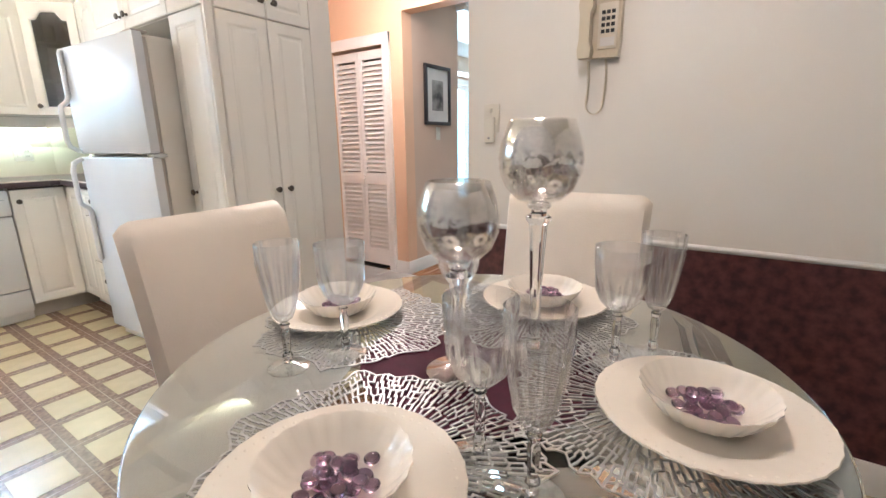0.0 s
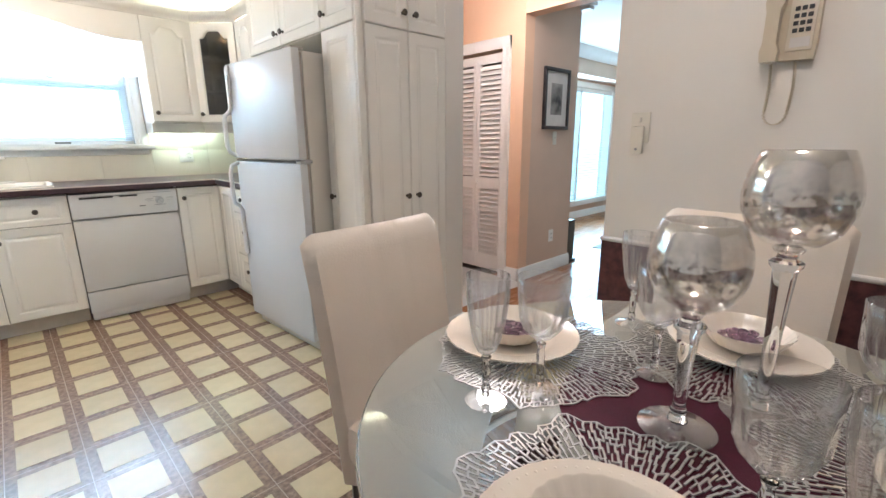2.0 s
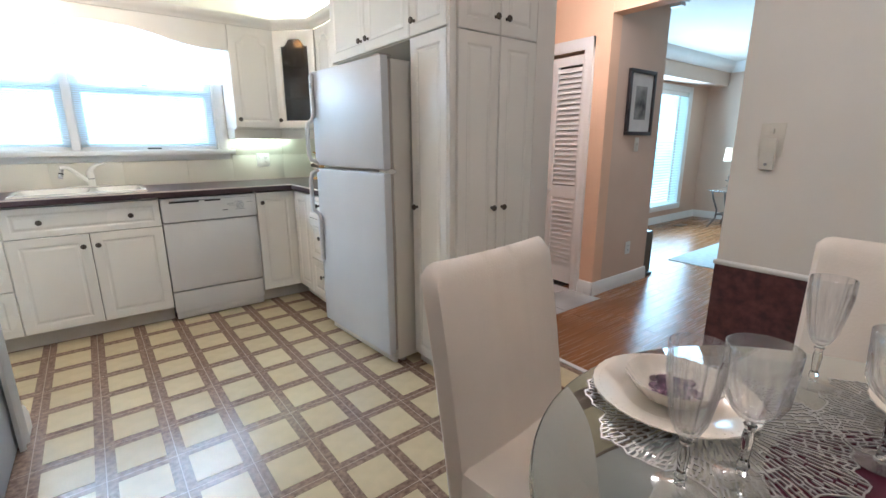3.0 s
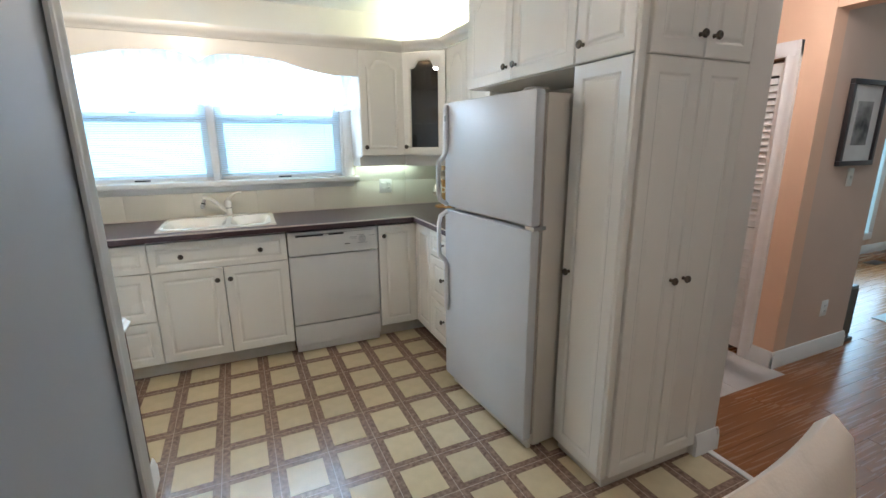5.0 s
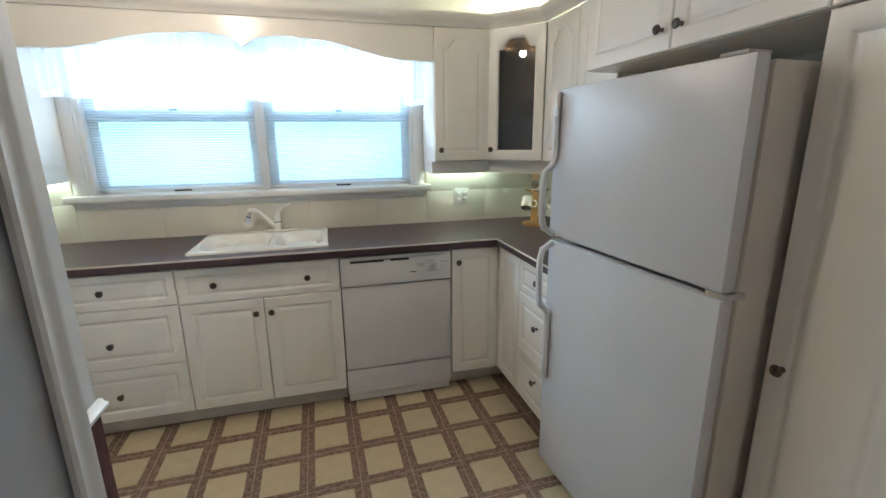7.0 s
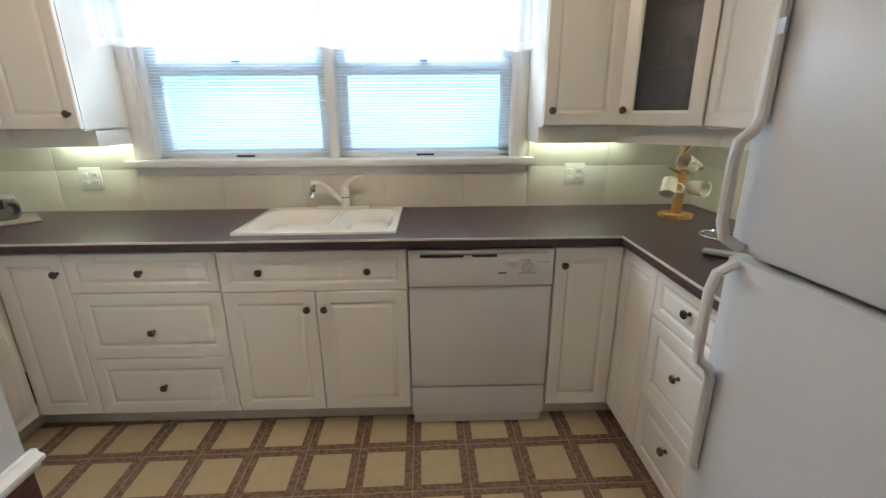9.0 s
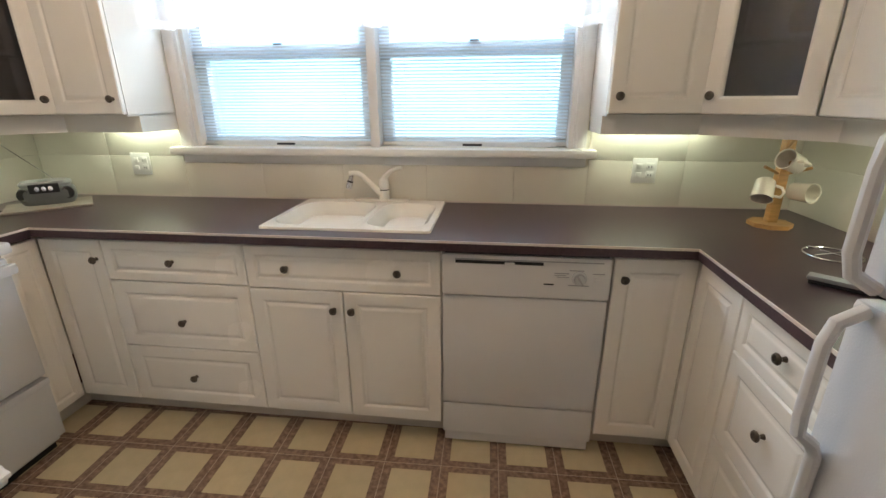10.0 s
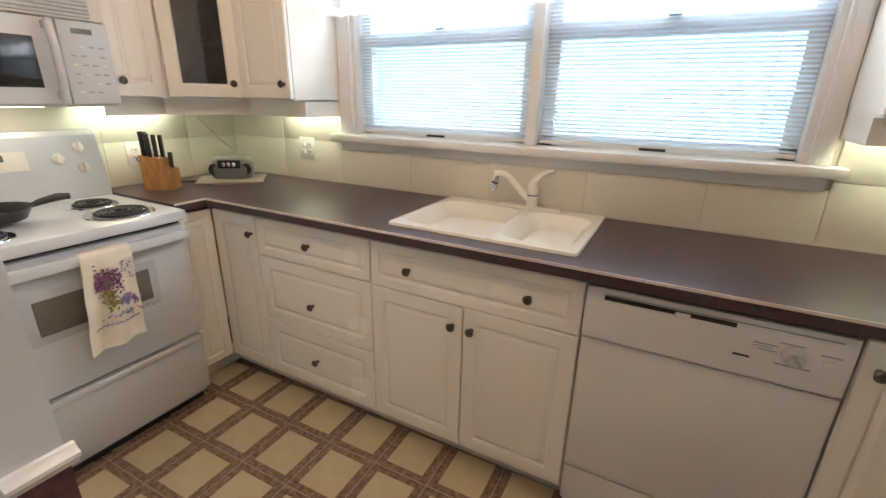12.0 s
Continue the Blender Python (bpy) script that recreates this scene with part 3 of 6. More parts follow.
for x0, x1 in ((WX0 + 0.02, -0.402), (-0.358, WX1 - 0.02)):
    sash = part("sash", boxes((x0, x1, 0.06, 0.10, WZ0, WZ0 + 0.045), (x0, x1, 0.05, 0.10, 1.562, 1.618), (x0, x1, 0.06, 0.10, WZ1 - 0.04, WZ1), (x0, x0 + 0.05, 0.06, 0.10, WZ0, WZ1), (x1 - 0.05, x1, 0.06, 0.10, WZ0, WZ1)), M_TRIM, win)
    p = part("pane", boxes((x0 + 0.03, x1 - 0.03, 0.078, 0.084, WZ0 + 0.04, WZ1 - 0.03)), M_PANE, sash)
    p.visible_shadow = False
    xm = (x0 + x1) / 2
    part("sash_lift", boxes((xm - 0.045, xm + 0.045, 0.008, 0.02, WZ0 + 0.006, WZ0 + 0.016), bevel=0.003), M_BLACK, sash, "dark sash lift")
    part("latch", boxes((xm - 0.02, xm + 0.02, 0.036, 0.052, 1.613, 1.625), bevel=0.003), M_GREYP, sash)
    blind = part("blind", boxes((x0 + 0.004, x1 - 0.004, 0.02, 0.045, 1.95, 1.98), (x0 + 0.006, x1 - 0.006, 0.024, 0.044, 1.175, 1.187)), M_TRIM, win, "white horizontal blind, lowered")
    sl = mesh_of("slat", prism([(-0.008, -0.003), (0.0, 0.0004), (0.008, -0.001), (0.008, -0.0004), (0.0, 0.001), (-0.008, -0.0024)], x0 + 0.008, x1 - 0.008, "yz"), M_BLIND)
    for i in range(52):
        part("slat", sl, None, blind, m=pose(0, 0.034, 1.196 + 0.0145 * i, 22, 0, 0))
    for xc in (x0 + 0.12, x1 - 0.12):
        part("cord", boxes((xc - 0.001, xc + 0.001, 0.021, 0.023, 1.18, 1.95)), M_TRIM, blind)
solid("backdrop", boxes((-3.6, 2.6, 7.2, 7.22, -0.5, 4.2)), M_OUT, "blown-out daylight outside the window", "backdrop", kind="structure")
solid("backdrop_living", boxes((2.5, 9.5, 6.2, 6.22, -0.5, 3.6)), M_OUT, "blown-out daylight outside the window", "backdrop", kind="structure")


def topper(x0, x1, y, z0, z1, waves, rows_used):
    """A gathered sheer strip of cloth with an uneven lower edge; rows_used picks the hem or the rest."""
    bm = bmesh.new()
    nx, nz = 220, 10
    rows = []
    for j in range(rows_used[0], rows_used[1] + 1):
        row = []
        for i in range(nx + 1):
            u = i / nx
            amp = 0.018 * (0.3 + 0.7 * (1 - j / nz))
            hem = 0.014 * math.sin(u * waves * 0.9) + 0.008 * math.sin(u * waves * 2.3 + 1)
            z = z0 + hem * (1 - j / nz) + (z1 - z0) * j / nz
            row.append(bm.verts.new((x0 + (x1 - x0) * u, y + amp * math.sin(u * waves * 6.28) + amp * 0.5 * math.sin(u * waves * 15.1 + 2), z)))
        rows.append(row)
    for a, b in zip(rows, rows[1:]):
        for i in range(nx):
            bm.faces.new((a[i], a[i + 1], b[i + 1], b[i]))
    return bm


topper_ob = thing("curtain_topper", (0, 0, 0), "sheer white gathered curtain topper over the window", "curtain")
part("cloth", topper(-1.348, 0.572, 5.465, 1.655, 2.02, 19, (1, 10)), M_SHEER, topper_ob, smooth=60)
part("hem", topper(-1.348, 0.572, 5.465, 1.655, 2.02, 19, (0, 1)), M_HEM, topper_ob, "denser double hem", smooth=60)
solid("curtain_rod", tube(bmesh.new(), [(-1.355, 5.465, 2.01), (0.58, 5.465, 2.01)], 0.008), M_TRIM, "thin white curtain rod", "curtain rod")

# ---- living room window ----
lw = thing("window_2", (0, 4.9, 0), "tall white living room window with a blind", "window", kind="structure")
part("window_frame", boxes((LWX0 - 0.08, LWX0 + 0.03, -0.02, 0.1, 0.20, 2.0), (LWX1 - 0.03, LWX1 + 0.08, -0.02, 0.1, 0.20, 2.0), (LWX0, LWX1, -0.02, 0.1, 1.92, 2.0), (LWX0, LWX1, -0.05, 0.1, 0.20, 0.28), (5.9, 5.95, 0.0, 0.1, 0.27, 1.94), bevel=0.004), M_TRIM, lw)
lb = part("blind", boxes((LWX0 + 0.03, LWX1 - 0.03, 0.0, 0.03, 1.86, 1.92)), M_TRIM, lw, "pale horizontal blind")
sl = mesh_of("slat", prism([(-0.012, -0.003), (0.012, -0.001), (0.012, 0.0), (-0.012, -0.002)], LWX0 + 0.04, LWX1 - 0.04, "yz"), M_BLIND)
for i in range(38):
    part("slat", sl, None, lb, m=pose(0, 0.02, 0.32 + 0.04 * i, 10, 0, 0))

# ---- cabinet fronts ----


def front(w, h, arch=0.0, hole=False, t=0.019):
    """A moulded front: flat border, routed groove, raised field; arch lifts the field's top; hole leaves the field open."""
    bm = bmesh.new()
    n = 14 if arch else 1
    mg = 0.048 if min(w, h) > 0.2 else 0.033

    def loop(inset, y, outer=False):
        x0, x1, z0, z1 = inset, w - inset, inset, h - inset
        pts = [(x0, z0), (x1, z0)]
        for i in range(n + 1):
            u = i / n
            x = x1 + (x0 - x1) * u
            z = z1
            if arch and not outer:
                s = 2 * abs(u - 0.5)
                z = z1 - arch * (0 if s < 0.35 else 0.5 - 0.5 * math.cos(math.pi * (s - 0.35) / 0.45) if s < 0.8 else 1.0)
            pts.append((x, z))
        return [bm.verts.new((x, y, z)) for x, z in pts]

    rows = [loop(0.0, 0.0, True), loop(0.0, -t + 0.004, True), loop(0.004, -t, True), loop(mg, -t), loop(mg + 0.004, -t + 0.0022), loop(mg + 0.010, -t + 0.0062)]
    rows += [loop(mg + 0.012, 0.0)] if hole else [loop(mg + 0.013, -t + 0.0062), loop(mg + 0.021, -t + 0.0025), loop(mg + 0.026, -t + 0.0004), loop(mg + 0.030, -t)]
    for a, b in zip(rows, rows[1:]):
        k = len(a)
        for i in range(k):
            bm.faces.new((a[i], a[(i + 1) % k], b[(i + 1) % k], b[i]))
    if not hole:
        bm.faces.new(rows[-1])
        bm.faces.new(rows[0][::-1])
    else:
        k = len(rows[0])
        for i in range(k):
            bm.faces.new((rows[0][(i + 1) % k], rows[0][i], rows[-1][i], rows[-1][(i + 1) % k]))
    return bm


knob_mesh = mesh_of("knob", lathe([(0, 0), (0.008, 0), (0.0065, 0.005), (0.005, 0.011), (0.008, 0.014), (0.0145, 0.018), (0.0155, 0.022), (0.012, 0.027), (0.007, 0.028), (0.006, 0.026), (0, 0.0255)], 20), M_KNOB, 40)


def cabinet(name, m, w, depth, z0, z1, fronts, label, toe=0.0, group="", back=True):
    """A cabinet unit: its front stands at local y = 0, doors and drawers proud of it towards -y."""
    ob = thing(name, m, label, "cabinet", group)
    if any(f[4] == "glass" for f in fronts):
        part("body", boxes((0.0, 0.016, 0.0025, depth, z0, z1), (w - 0.016, w, 0.0025, depth, z0, z1), (0.016, w - 0.016, 0.0025, depth, z0, z0 + 0.016), (0.016, w - 0.016, 0.0025, depth, z1 - 0.016, z1), (0.016, w - 0.016, depth - 0.012, depth, z0 + 0.016, z1 - 0.016)), M_CAB, ob)
        for k in (1, 2):
            part("shelf", boxes((0.016, w - 0.016, 0.03, depth - 0.012, z0 + k * (z1 - z0) / 3 - 0.008, z0 + k * (z1 - z0) / 3 + 0.008)), M_CAB, ob)
    else:
        part("body", boxes((0.0, w, 0.0048, depth, z0, z1)), M_CAB, ob)
        # Dark sheet stands in for the shade in the gaps between fronts
        part("front_gap_shade", boxes((0.004, w - 0.004, 0.0022, 0.0045, z0 + 0.004, z1 - 0.004)), M_GAP, ob, "dark sheet painting the shade in the gaps between fronts")
    if toe:
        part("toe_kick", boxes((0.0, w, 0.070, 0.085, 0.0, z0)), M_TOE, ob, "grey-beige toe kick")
    for x0, a, x1, b, kind, knobs in fronts:
        g = 0.0018
        nm = "drawer" if kind == "drawer" else "door"
        fr = part(nm, front(x1 - x0 - 2 * g, b - a - 2 * g, 0.05 if kind in ("arch", "glass") else 0.0, kind == "glass"), M_CAB, ob, m=pose(x0 + g, 0.002, a + g), smooth=30)
        if kind == "glass":
            part("pane", boxes((0.05, x1 - x0 - 0.054, -0.004, -0.001, 0.05, b - a - 0.054)), M_PANE_DIM, fr, "glass pane tinted for the dim inside")
        for kx, kz in knobs:
            part("knob", knob_mesh, None, fr, "dark pewter knob", m=pose(kx - x0 - g, -0.019, kz - a - g, 90, 0, 0))
    return ob


Y0 = 5.05          # body fronts of the window run
T, B = 0.858, 0.105
C1 = "white moulded cabinet unit under the dark worktop"
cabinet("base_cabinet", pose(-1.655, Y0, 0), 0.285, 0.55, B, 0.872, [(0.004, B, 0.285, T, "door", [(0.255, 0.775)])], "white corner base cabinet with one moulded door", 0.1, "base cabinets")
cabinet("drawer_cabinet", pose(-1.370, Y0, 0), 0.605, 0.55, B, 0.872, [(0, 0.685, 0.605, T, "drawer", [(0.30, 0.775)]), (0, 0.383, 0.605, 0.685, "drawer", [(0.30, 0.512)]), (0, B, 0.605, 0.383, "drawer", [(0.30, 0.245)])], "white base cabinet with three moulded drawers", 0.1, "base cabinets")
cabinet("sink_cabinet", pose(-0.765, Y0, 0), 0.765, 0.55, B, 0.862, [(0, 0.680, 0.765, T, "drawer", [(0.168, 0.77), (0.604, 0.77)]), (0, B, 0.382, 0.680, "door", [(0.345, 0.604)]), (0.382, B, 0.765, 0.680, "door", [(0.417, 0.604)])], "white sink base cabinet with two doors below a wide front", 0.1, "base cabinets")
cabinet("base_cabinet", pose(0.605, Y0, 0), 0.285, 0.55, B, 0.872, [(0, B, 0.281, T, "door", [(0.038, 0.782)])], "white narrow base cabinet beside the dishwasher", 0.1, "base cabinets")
XR, XL = 0.905, -1.66
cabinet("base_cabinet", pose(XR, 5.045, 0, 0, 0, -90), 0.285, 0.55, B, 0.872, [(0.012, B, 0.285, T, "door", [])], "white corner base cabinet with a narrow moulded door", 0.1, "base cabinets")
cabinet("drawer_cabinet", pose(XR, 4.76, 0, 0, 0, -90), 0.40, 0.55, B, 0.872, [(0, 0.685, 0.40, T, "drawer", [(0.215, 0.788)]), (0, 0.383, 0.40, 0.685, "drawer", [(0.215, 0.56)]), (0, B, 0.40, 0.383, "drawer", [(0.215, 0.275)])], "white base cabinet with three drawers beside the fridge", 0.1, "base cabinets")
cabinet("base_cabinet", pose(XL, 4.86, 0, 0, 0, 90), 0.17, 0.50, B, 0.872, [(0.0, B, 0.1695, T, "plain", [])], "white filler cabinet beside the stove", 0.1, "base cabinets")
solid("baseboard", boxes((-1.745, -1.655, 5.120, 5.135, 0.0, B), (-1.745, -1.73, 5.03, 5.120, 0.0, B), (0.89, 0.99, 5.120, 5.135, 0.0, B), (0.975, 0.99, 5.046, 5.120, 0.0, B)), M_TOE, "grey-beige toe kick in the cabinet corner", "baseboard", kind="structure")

solid("corner_post", boxes((0.8865, 0.9035, 5.0345, 5.054, B, T), bevel=0.002), M_CAB, "white filler post in the cabinet corner", "filler")

# worktop: a U with a pale edging line


def worktop():
    """One slab cut to a U, with a hole for the sink."""
    bm = bmesh.new()
    xs, ys = (-2.2, -1.625, -0.70, -0.065, 0.858, 1.48), (4.36, 4.858, 4.998, 5.10, 5.565, 5.615)

    def inside(i, j):
        if not (0 <= i < 5 and 0 <= j < 5):
            return False
        if j == 0:
            return i == 4
        if j == 1:
            return i in (0, 4)
        return not (i == 2 and j == 3)

    vs = {}

    def v(i, j, z):
        if (i, j, z) not in vs:
            vs[i, j, z] = bm.verts.new((xs[i], ys[j], z))
        return vs[i, j, z]

    lo, hi = 0.872, 0.908
    for i in range(5):
        for j in range(5):
            if not inside(i, j):
                continue
            for z in (lo, hi):
                bm.faces.new((v(i, j, z), v(i + 1, j, z), v(i + 1, j + 1, z), v(i, j + 1, z)))
            for (di, dj), (p, q) in (((-1, 0), ((i, j), (i, j + 1))), ((1, 0), ((i + 1, j), (i + 1, j + 1))), ((0, -1), ((i, j), (i + 1, j))), ((0, 1), ((i, j + 1), (i + 1, j + 1)))):
                if not inside(i + di, j + dj):
                    bm.faces.new((v(*p, lo), v(*q, lo), v(*q, hi), v(*p, hi)))
    return bm


wt = solid("worktop", worktop(), M_COUNTER, "dark aubergine laminate worktop with a pale edge line", "worktop")
for x0, x1, y0, y1 in ((-1.627, 0.859, 4.9955, 4.9985), (-1.6255, -1.6225, 4.858, 4.9985), (0.8555, 0.859, 4.36, 4.9985)):
    part("edging", boxes((x0, x1, y0, y1, 0.902, 0.9105)), M_EDGE, wt, "pale edging strip")
part("back_edging", boxes((-2.2, 1.48, 5.607, 5.615, 0.908, 0.914)), M_EDGE, wt, "pale caulk line")

# upper cabinets
UZ0, UZ1, UY = 1.322, 2.035, 5.30
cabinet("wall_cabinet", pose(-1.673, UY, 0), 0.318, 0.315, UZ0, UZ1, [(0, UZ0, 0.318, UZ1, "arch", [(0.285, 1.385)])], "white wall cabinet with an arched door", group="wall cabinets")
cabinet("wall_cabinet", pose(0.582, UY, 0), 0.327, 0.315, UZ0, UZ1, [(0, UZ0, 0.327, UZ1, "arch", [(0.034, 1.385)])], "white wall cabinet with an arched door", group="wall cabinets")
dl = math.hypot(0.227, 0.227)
cabinet("glass_cabinet", pose(0.912, 5.297, 0, 0, 0, -45), dl + 0.012, 0.20, UZ0, UZ1, [(0, UZ0, dl + 0.012, UZ1, "glass", [(0.03, 1.385)])], "white corner wall cabinet with a glass door tinted for the dim inside", group="wall cabinets")
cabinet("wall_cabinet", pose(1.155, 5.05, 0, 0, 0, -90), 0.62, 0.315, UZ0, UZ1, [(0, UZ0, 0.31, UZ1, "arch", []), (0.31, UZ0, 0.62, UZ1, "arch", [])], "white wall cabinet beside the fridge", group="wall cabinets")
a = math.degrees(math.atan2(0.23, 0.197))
cabinet("glass_cabinet", pose(-1.872, 5.068, 0, 0, 0, a), math.hypot(0.23, 0.197), 0.18, UZ0, UZ1, [(0, UZ0, math.hypot(0.23, 0.197), UZ1, "glass", [(0.27, 1.385)])], "white corner wall cabinet with a glass door tinted for the dim inside", group="wall cabinets")
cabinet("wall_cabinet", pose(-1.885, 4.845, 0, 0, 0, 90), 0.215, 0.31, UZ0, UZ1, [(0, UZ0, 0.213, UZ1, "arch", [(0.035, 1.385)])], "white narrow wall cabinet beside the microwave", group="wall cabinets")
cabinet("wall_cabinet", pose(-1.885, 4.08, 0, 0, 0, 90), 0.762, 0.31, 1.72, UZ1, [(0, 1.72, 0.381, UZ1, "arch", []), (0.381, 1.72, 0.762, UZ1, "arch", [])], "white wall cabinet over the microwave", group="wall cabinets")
def shelf_dishes(m, w, seed):
    """Cups, a jug and stacked plates on the shelves of a glass-fronted cabinet."""
    r = random.Random(seed)
    for k in range(3):
        z = UZ0 + k * (UZ1 - UZ0) / 3 + (0.0085 if k else 0.0165)
        for x in (w * 0.32, w * 0.68):
            h, rad = r.uniform(0.075, 0.12), r.uniform(0.030, 0.040)
            cup = thing("cup", m @ pose(x, 0.09 + r.uniform(-0.01, 0.02), z, 0, 0, r.uniform(0, 360)), "coloured china cup standing in the glass cabinet", "cup", "cups in the glass cabinets")
            part("bowl", lathe([(0, 0), (rad * 0.75, 0), (rad, h * 0.35), (rad * 0.95, h), (rad * 0.88, h), (rad * 0.9, h * 0.35), (0, 0.006)], 24), r.choice((M_PORC, M_BAMBOO, M_PHONE2)), cup)
            part("handle", tube(bmesh.new(), [(rad * 0.93, 0, h * 0.8), (rad * 1.5, 0, h * 0.75), (rad * 1.5, 0, h * 0.4), (rad * 0.95, 0, h * 0.3)], 0.004, 8), M_PORC, cup)


shelf_dishes(pose(0.912, 5.297, 0, 0, 0, -45), dl, 4)
shelf_dishes(pose(-1.872, 5.068, 0, 0, 0, a), math.hypot(0.23, 0.197), 9)
# boards that close the two cabinet corners
for z0, z1 in ((UZ0 - 0.007, UZ0 - 0.001), (UZ1 + 0.001, UZ1 + 0.010)):
    solid("corner_board", prism([(-2.195, 4.85), (-1.885, 4.85), (-1.885, 5.075), (-1.675, 5.305), (-1.36, 5.305), (-1.36, 5.61), (-2.195, 5.61)], z0, z1, "xy"), M_CAB, "white board closing the corner of the wall cabinets", "board", "corner boards", smooth=None)
    solid("corner_board", prism([(1.475, 4.44), (1.16, 4.44), (1.16, 5.06), (0.92, 5.30), (0.585, 5.305), (0.585, 5.61), (1.475, 5.61)], z0, z1, "xy"), M_CAB, "white board closing the corner of the wall cabinets", "board", "corner boards", smooth=None)
solid("corner_filler", boxes((-1.905, -1.880, 5.055, 5.08, UZ0, UZ1)), M_CAB, "white filler strip between two wall cabinets", "filler", m=pose(0, 0, 0))
# light rails under the wall cabinets
for nm, bm in (("light_rail", boxes((-1.73, -1.36, 5.37, 5.385, 1.245, UZ0), (-1.372, -1.36, 5.385, 5.61, 1.245, UZ0))), ("light_rail", boxes((0.585, 0.985, 5.37, 5.385, 1.245, UZ0), (0.585, 0.597, 5.385, 5.61, 1.245, UZ0))), ("light_rail", boxes((1.235, 1.25, 4.44, 5.10, 1.245, UZ0))), ("light_rail", boxes((-1.98, -1.965, 4.85, 5.12, 1.245, UZ0)))):
    solid(nm, bm, M_CAB, "white board hiding the light under the wall cabinets", "light rail", "light rails")
solid("light_rail", boxes((-0.03, 0.40, 0.07, 0.085, 1.245, UZ0)), M_CAB, "white board hiding the light under the wall cabinets", "light rail", "light rails", m=pose(0.915, 5.30, 0, 0, 0, -45))
solid("light_rail", boxes((-0.04, 0.36, 0.07, 0.085, 1.245, UZ0)), M_CAB, "white board hiding the light under the wall cabinets", "light rail", "light rails", m=pose(-1.89, 5.075, 0, 0, 0, a))
for x0, x1, y0, y1 in ((-1.72, -1.38, 5.535, 5.575), (0.62, 1.04, 5.535, 5.575), (1.39, 1.43, 4.52, 5.12), (-2.155, -2.115, 4.86, 5.20)):
    solid("under_cabinet_light", boxes((x0, x1, y0, y1, 1.294, 1.314), bevel=0.004), M_TUBE, "greenish lit tube under the wall cabinets", "light", "under-cabinet lights")

# scalloped board between the wall cabinets
va = -0.382


def scallop(x):
    s = abs(x - va) / 0.955
    if s < 0.10:
        return 1.893 + 0.052 * math.sin(math.pi / 2 * s / 0.10) ** 0.9
    if s < 0.32:
        return 1.945 + 0.008 * math.sin(math.pi * (s - 0.1) / 0.22)
    return 1.945 - 0.085 * (0.5 - 0.5 * math.cos(math.pi * min(1, (s - 0.32) / 0.55)))


xs = [-1.355 + i * (0.582 + 1.355) / 90 for i in range(91)]
solid("window_valance", prism([(x, scallop(x)) for x in xs] + [(0.582, UZ1), (-1.355, UZ1)], 5.285, 5.303), M_CAB, "white scalloped wooden board over the window", "valance", smooth=None)
crown = thing("crown_moulding", (0, 0, 0), "white crown moulding on top of the wall cabinets", "moulding", kind="structure")
q = 0.70710678
for p0, p1, o in (((-1.673, 5.283, UZ1), (0.909, 5.283, UZ1), (0, -1, 0)), ((0.900, 5.29, UZ1), (1.145, 5.045, UZ1), (-q, -q, 0)), ((1.138, 5.06, UZ1), (1.138, 4.43, UZ1), (-1, 0, 0)), ((-1.866, 4.08, UZ1), (-1.866, 5.07, UZ1), (1, 0, 0)), ((-1.875, 5.06, UZ1), (-1.66, 5.295, UZ1), (0.76, -0.65, 0))):
    part("crown_length", moulding(CROWN, p0, p1, o), M_CAB, crown)

# pantry and the cupboard over the fridge
PX, PY = 1.02, 3.255
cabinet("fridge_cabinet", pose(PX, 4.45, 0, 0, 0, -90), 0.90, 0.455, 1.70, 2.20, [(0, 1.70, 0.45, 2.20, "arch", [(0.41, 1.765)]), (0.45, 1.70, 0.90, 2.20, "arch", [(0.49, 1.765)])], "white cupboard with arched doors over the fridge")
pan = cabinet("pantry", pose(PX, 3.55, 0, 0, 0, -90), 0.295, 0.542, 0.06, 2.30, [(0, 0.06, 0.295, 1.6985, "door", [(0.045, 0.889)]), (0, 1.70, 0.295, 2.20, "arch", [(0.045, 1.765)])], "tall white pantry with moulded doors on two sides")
g2 = pose(3.55 - PY, 0.0, 0, 0, 0, 90)
for x0, x1, k in ((0.03, 0.285, 0.25), (0.285, 0.54, 0.32)):
    for z0, z1, kz in ((0.06, 1.694, 0.889), (1.695, 2.20, 1.766)):
        d = part("door", front(x1 - x0 - 0.004, z1 - z0 - 0.004), M_CAB, pan, m=g2 @ pose(x0 + 0.002, 0.0, z0 + 0.002), smooth=30)
        part("knob", knob_mesh, None, d, "dark pewter knob", m=pose(k - x0, -0.019, kz - z0, 90, 0, 0))
part("corner_post", boxes((0.284, 0.308, -0.012, 0.018, 0.06, 2.22), bevel=0.006), M_CAB, pan)
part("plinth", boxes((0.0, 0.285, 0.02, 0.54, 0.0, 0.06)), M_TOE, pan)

# ---- appliances ----

